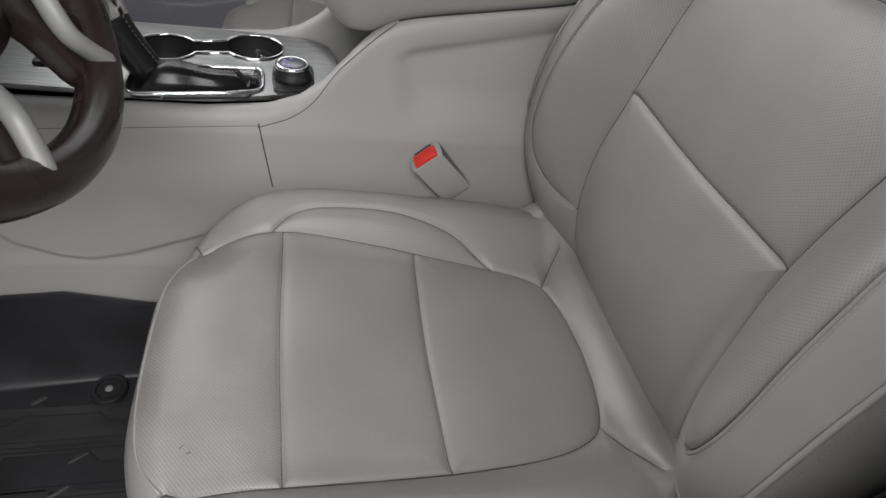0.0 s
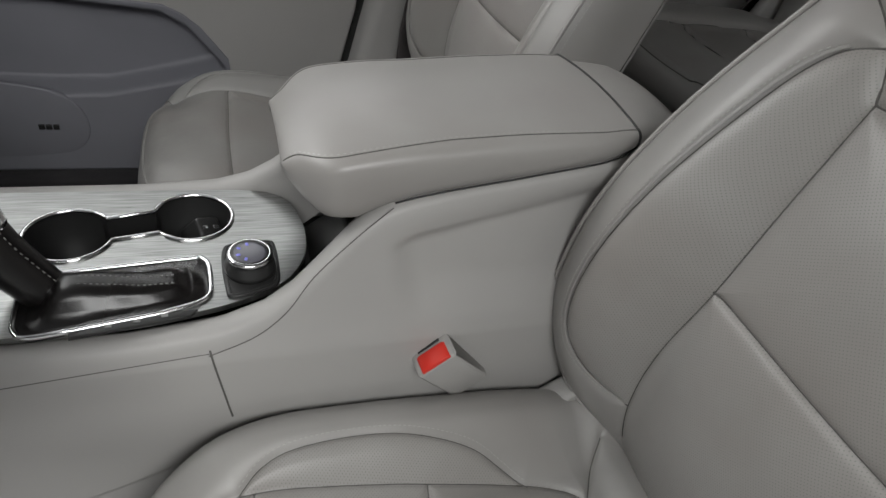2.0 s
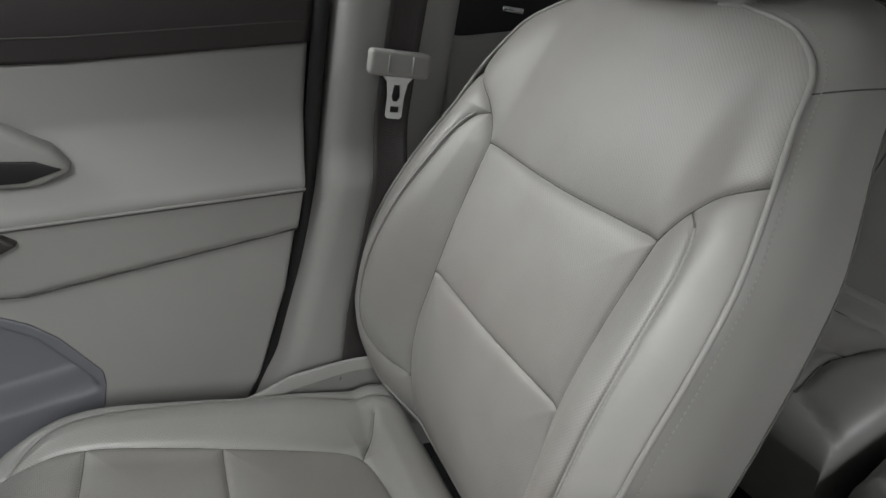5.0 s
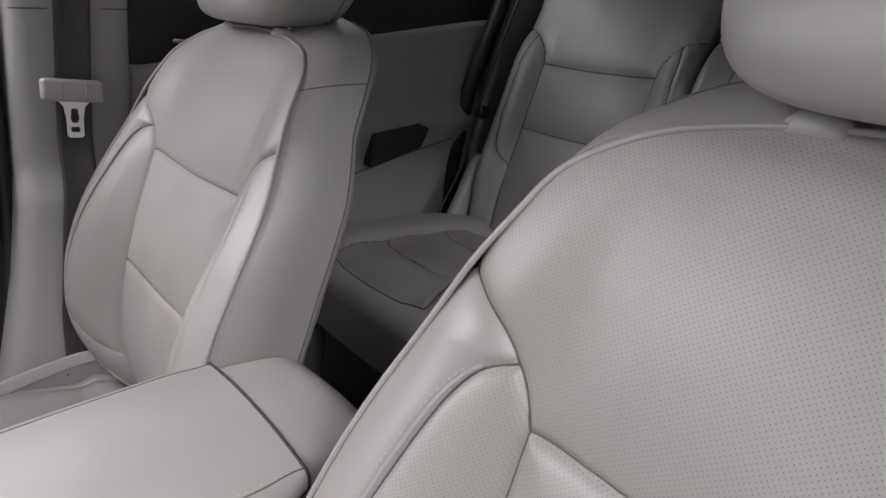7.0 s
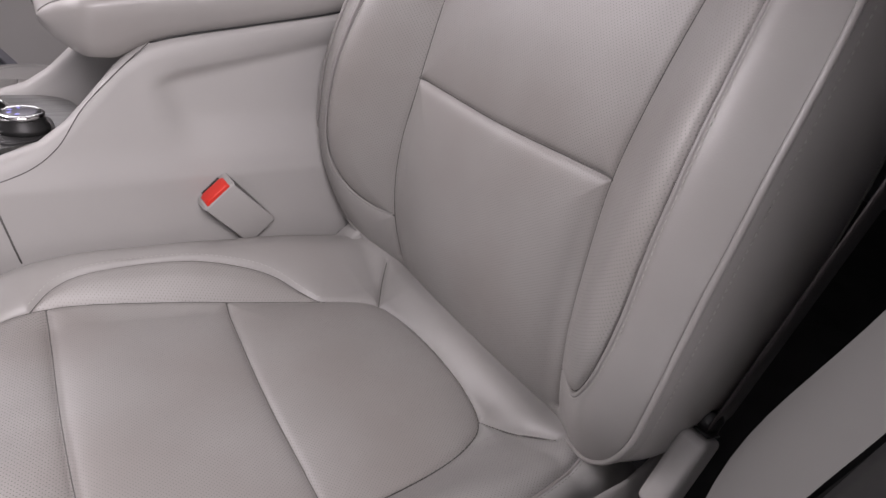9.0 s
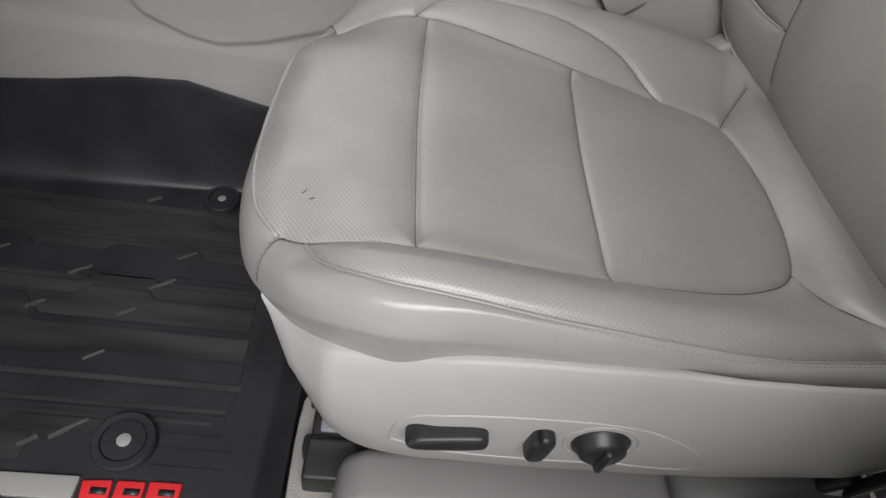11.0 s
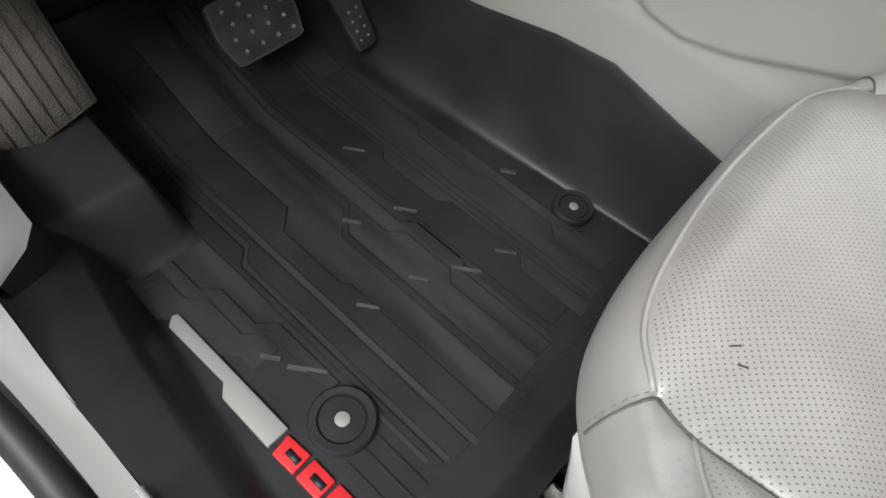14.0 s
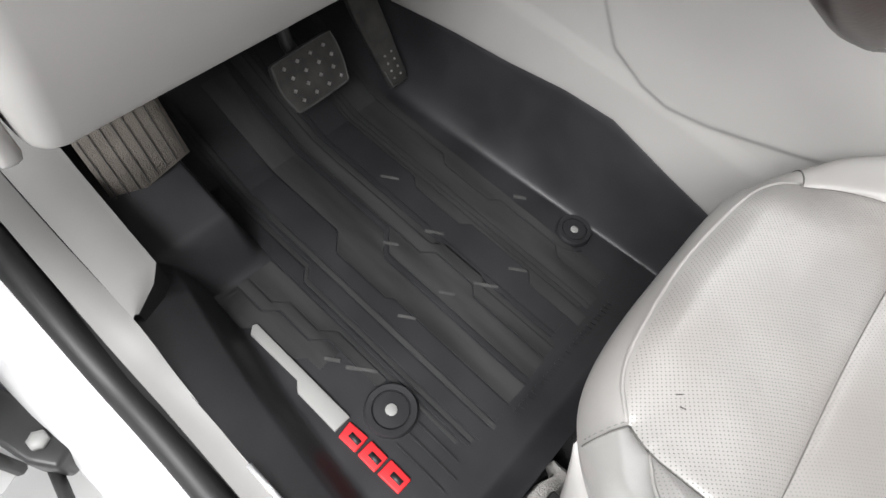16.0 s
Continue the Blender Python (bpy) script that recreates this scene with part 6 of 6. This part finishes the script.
# ---- sill, near pillar and body ----
inner = spline([(-1.25, -0.662, 0.22), (-1.05, -0.662, 0.145), (-0.90, -0.662, 0.112), (-0.78, -0.661, 0.106), (-0.72, -0.665, 0.074), (-0.624, -0.668, 0.047), (-0.50, -0.667, 0.042), (-0.38, -0.664, 0.060), (-0.30, -0.662, 0.092), (-0.22, -0.660, 0.13), (-0.121, -0.655, 0.176), (-0.077, -0.655, 0.217), (-0.049, -0.655, 0.28), (-0.023, -0.655, 0.351), (-0.005, -0.655, 0.428), (0.004, -0.69, 0.60), (0.015, -0.705, 0.90), (0.03, -0.69, 1.22)], 120)
outerp = spline([(-1.25, -0.69, 0.22), (-1.05, -0.688, 0.145), (-0.90, -0.690, 0.112), (-0.78, -0.691, 0.095), (-0.72, -0.691, 0.058), (-0.65, -0.692, 0.030), (-0.52, -0.694, 0.022), (-0.40, -0.697, 0.050), (-0.32, -0.699, 0.095), (-0.25, -0.70, 0.145), (-0.165, -0.70, 0.193), (-0.11, -0.70, 0.248), (-0.086, -0.70, 0.324), (-0.069, -0.70, 0.383), (-0.066, -0.70, 0.441), (-0.055, -0.725, 0.60), (-0.045, -0.735, 0.90), (-0.03, -0.72, 1.22)], 120)
sealp = spline([(-1.25, -0.722, 0.20), (-1.05, -0.720, 0.13), (-0.916, -0.718, 0.098), (-0.80, -0.719, 0.052), (-0.74, -0.720, 0.020), (-0.67, -0.721, 0.0), (-0.54, -0.724, 0.0), (-0.43, -0.728, 0.045), (-0.36, -0.732, 0.095), (-0.29, -0.735, 0.15), (-0.20, -0.738, 0.215), (-0.145, -0.74, 0.28), (-0.121, -0.74, 0.338), (-0.105, -0.74, 0.39), (-0.10, -0.74, 0.45), (-0.09, -0.755, 0.60), (-0.08, -0.765, 0.90), (-0.065, -0.75, 1.22)], 120)
def between(a, b, name, material, parent, bulge=0.0, n=6, axis=(0, 0, 1)):
    V = []
    for p, q in zip(a, b):
        for t in np.linspace(0, 1, n):
            V.append(p + (q - p) * t + np.array(axis) * bulge * math.sin(math.pi * t))
    return link(name, V, quads(len(a), n)[:, ::-1], material, parent)
sill = empty("door_sill", "light grey sill trim running up the near pillar", "sill trim")
sill["kind"] = "structure"
between(inner, outerp, "sill_strip", DIMMED_SILL, sill, 0.003, 8, (-0.3, -0.3, 0.8))
back = inner + np.where(np.arange(120)[:, None] > 63, np.array((0.15, 0.0, 0.0)), np.array((0, 0.004, -0.10)))
# black sheet, the dark void between seat and sill put into its colour
between(back, inner, "sill_void_face", BLACK, sill)
part("weather_seal", tube((outerp * 0.45 + sealp * 0.55) + np.array((0.004, 0.0, -0.003)), 0.0165, 10), SEAL, sill, "black rubber weather seal")
between(outerp + (0.01, 0, -0.012), sealp + (0.01, 0, -0.012), "seal_channel", SEAL, sill)
part("sill_clip", tube([(-0.624, -0.669, 0.0495), (-0.57, -0.669, 0.0465)], 0.0028, 8), BRIGHT_STEEL, sill)
kp = empty("kick_panel", "grey plastic kick panel beside the footwell", "trim panel")
kp["kind"] = "structure"
ka = np.array([(x, -0.661, np.interp(x, [-1.25, -1.05, -0.9, -0.78], [0.222, 0.147, 0.114, 0.108])) for x in np.linspace(-1.2, -0.782, 24)])
kb = np.array([(x, np.interp(x, [-1.2, -0.99, -0.815], [-0.600, -0.607, -0.614]), np.interp(x, [-1.2, -0.95, -0.815], [0.25, 0.128, 0.112])) for x in np.linspace(-1.2, -0.815, 22)] + [(-0.800, -0.628, 0.108), (-0.784, -0.655, 0.106)])
between(kb, ka, "kick_face", DIMMED_SILL, kp, 0.004, 8)
kc = kb + np.array((0, 0.006, -0.09))
between(kc, kb, "kick_edge", BLACK, kp)
body = empty("car_body_side", "glossy white painted car body around the door opening", "car body")
outb = sealp + np.where(np.arange(120)[:, None] > 61, np.array((-0.05, -0.055, 0.0)), np.array((0, -0.044, -0.010)))
between(sealp, outb, "painted_flange", WHITE_PAINT, body, 0.006, 8, (-0.4, -0.5, 0.7))
outc = outb + np.where(np.arange(120)[:, None] > 61, np.array((0.10, -0.03, 0.0)), np.array((0, -0.03, -0.16)))
between(outb, outc, "painted_side", WHITE_PAINT, body, 0.01, 6, (0, -1, 0))

label = empty("tyre_label", "white information label with a yellow heading strip", "label")
def on_flange(s, v, up=0.0008):
    k = min(int(s), 118)
    t = s - k
    p = (sealp[k] * (1 - t) + sealp[k + 1] * t)
    q = (outb[k] * (1 - t) + outb[k + 1] * t)
    return tuple(p + (q - p) * v + np.array((-0.4, -0.5, 0.7)) * (0.006 * math.sin(math.pi * v) + up))

# near belt on the pillar
nb = empty("seat_belt", "dark seat belt by the near pillar with chrome tongue", "seat belt", "front belts")
sheet("webbing", np.linspace(0, 1, 20), np.linspace(0, 1, 5), lambda t, v: (0.014 + 0.05 * t + 0.042 * v, -0.625 - 0.045 * t + 0.004 * v, 0.385 + 0.5 * t), BELT, nb, "", 0.0014)
part("tongue", box((0.038, -0.668, 0.655), (0.048, -0.660, 0.70), 0.002), CHROME, nb)
part("belt_stop", box((0.043, -0.675, 0.705), (0.075, -0.635, 0.735), 0.006), GREY_PLASTIC, nb)
anchor = empty("belt_anchor_cover", "grey plastic belt anchor cover by the seat", "belt anchor")
am = pose(0.004, -0.625, 0.360, 0, 22, 0)
part("cover", box((-0.0140, -0.010, -0.030), (0.0140, 0.010, 0.031), 0.005, 3), GREY_PLASTIC, anchor).matrix_basis = am
part("strap_slot", box((-0.008, -0.006, 0.0325), (0.012, 0.005, 0.0338)), SEAL, anchor).matrix_basis = am
part("bolt", lathe([(0.009, 0), (0.009, 0.010), (0.006, 0.013), (0, 0.013)], 16), BLACK, anchor).matrix_basis = am @ pose(0.006, 0.004, 0.034)
part("lower_strap", tube([(0.004, -0.624, 0.332), (0.008, -0.614, 0.26), (0.006, -0.606, 0.195)], 0.003, 8, False, 3), SEAL, anchor)
cover = empty("seat_track_cover", "grey plastic cover over the seat track, shade in its colour", "trim panel")
part("cover_front", prism([(-0.372, 0.02), (-0.366, 0.080), (-0.345, 0.096), (-0.24, 0.106), (-0.15, 0.118), (-0.10, 0.142), (-0.10, 0.05), (-0.17, 0.035)], "y", -0.610, -0.555, 0.014, 4), SHADED_GREY, cover)
part("cover_rear", prism([(-0.098, 0.04), (-0.098, 0.148), (-0.06, 0.166), (-0.015, 0.184), (0.03, 0.186), (0.055, 0.165), (0.075, 0.06)], "y", -0.610, -0.560, 0.014), SHADED_GREY, cover)
part("cover_clip", prism([(-0.010, 0.182), (0.002, 0.205), (0.016, 0.205), (0.022, 0.182)], "y", -0.606, -0.590, 0.004), BLACK, cover)
rail = empty("seat_rail_end", "black metal seat rail end on the floor", "seat rail")
part("rail", box((-0.398, -0.532, 0.018), (-0.30, -0.490, 0.040), 0.003), BLACK, rail)
part("rail_flange", box((-0.402, -0.501, 0.040), (-0.355, -0.488, 0.052), 0.002), BLACK, rail)
part("rail_cap", box((-0.404, -0.546, 0.018), (-0.376, -0.527, 0.046), 0.005, 3), BLACK, rail)
part("rail_slot", box((-0.390, -0.524, 0.040), (-0.35, -0.506, 0.045), 0.002), DARK_GREY, rail)
part("rail_foot", box((-0.380, -0.572, 0.018), (-0.33, -0.536, 0.038), 0.008, 3), GREY_PLASTIC, rail)
part("bolt", lathe([(0.008, 0), (0.008, 0.005), (0.004, 0.007), (0, 0.007)], 6, pose(-0.378, -0.513, 0.045)), DARK_GREY, rail)
# hinge of the open driver's door
hinge = empty("door_hinge", "dark metal door hinge below the sill", "door hinge")
part("hinge_arm", prism([(-0.90, -0.80), (-0.83, -0.775), (-0.775, -0.772), (-0.765, -0.795), (-0.79, -0.812), (-0.90, -0.84)], "z", -0.06, -0.01, 0.006), BLACK, hinge)
part("hinge_plate", box((-0.93, -0.80, -0.12), (-0.80, -0.782, -0.03), 0.004), DARK_GREY, hinge)
part("hinge_strut", tube([(-0.80, -0.80, -0.05), (-0.74, -0.815, -0.06), (-0.68, -0.83, -0.08)], 0.007, 10), SEAL, hinge)
part("bolt", lathe([(0.010, 0), (0.010, 0.006), (0.005, 0.009), (0, 0.009)], 6, pose(-0.80, -0.792, -0.01)), SILVER, hinge)
odoor = empty("driver_door", "open white driver door seen from its inner edge", "car door")
part("door_shell", prism([(-0.98, -0.84), (-0.86, -0.825), (-0.84, -0.87), (-0.88, -1.5), (-0.98, -1.5)], "z", -0.15, 0.72, 0.01), WHITE_PAINT, odoor)
part("door_seal", tube([(-0.85, -0.845, z) for z in np.linspace(-0.14, 0.7, 20)], 0.008, 8), SEAL, odoor)
sheet("label_sheet", np.linspace(69, 75, 25), np.linspace(0.29, 1.0, 16), lambda s, v: on_flange(s, v, 0.0012), LABEL, label)
sheet("heading_strip", np.linspace(69, 74.9, 25), np.linspace(0.30, 0.41, 4), lambda s, v: on_flange(s, v, 0.0020), YELLOW, label, "yellow heading strip")
for k in range(3):
    sheet("print_bar", np.linspace(74.45, 74.65, 3), np.linspace(0.46 + 0.07 * k, 0.50 + 0.07 * k, 3), lambda s, v: on_flange(s, v, 0.0020), DARK_GREY, label)
    sheet("print_bar", np.linspace(71.9, 74.2, 4), np.linspace(0.47 + 0.07 * k, 0.485 + 0.07 * k, 3), lambda s, v: on_flange(s, v, 0.0020), DARK_GREY, label)
words = bpy.data.curves.new("heading_text", "FONT")
words.body, words.size, words.align_x = "INFORMATION", 0.0078, "RIGHT"
words.materials.append(DARK_TRIM)
p0, p1, p2 = Vector(on_flange(74.2, 0.395, 0.0024)), Vector(on_flange(72.9, 0.395, 0.0024)), Vector(on_flange(74.2, 0.30, 0.0024))
ax = (p0 - p1).normalized()
ay = (p2 - p0)
ay = (ay - ax * ay.dot(ax)).normalized()
az = ax.cross(ay)
txt = new("heading_text", words)
txt.parent = label
txt.matrix_basis = Matrix.Translation(p0) @ Matrix((ax, ay, az)).transposed().to_4x4()
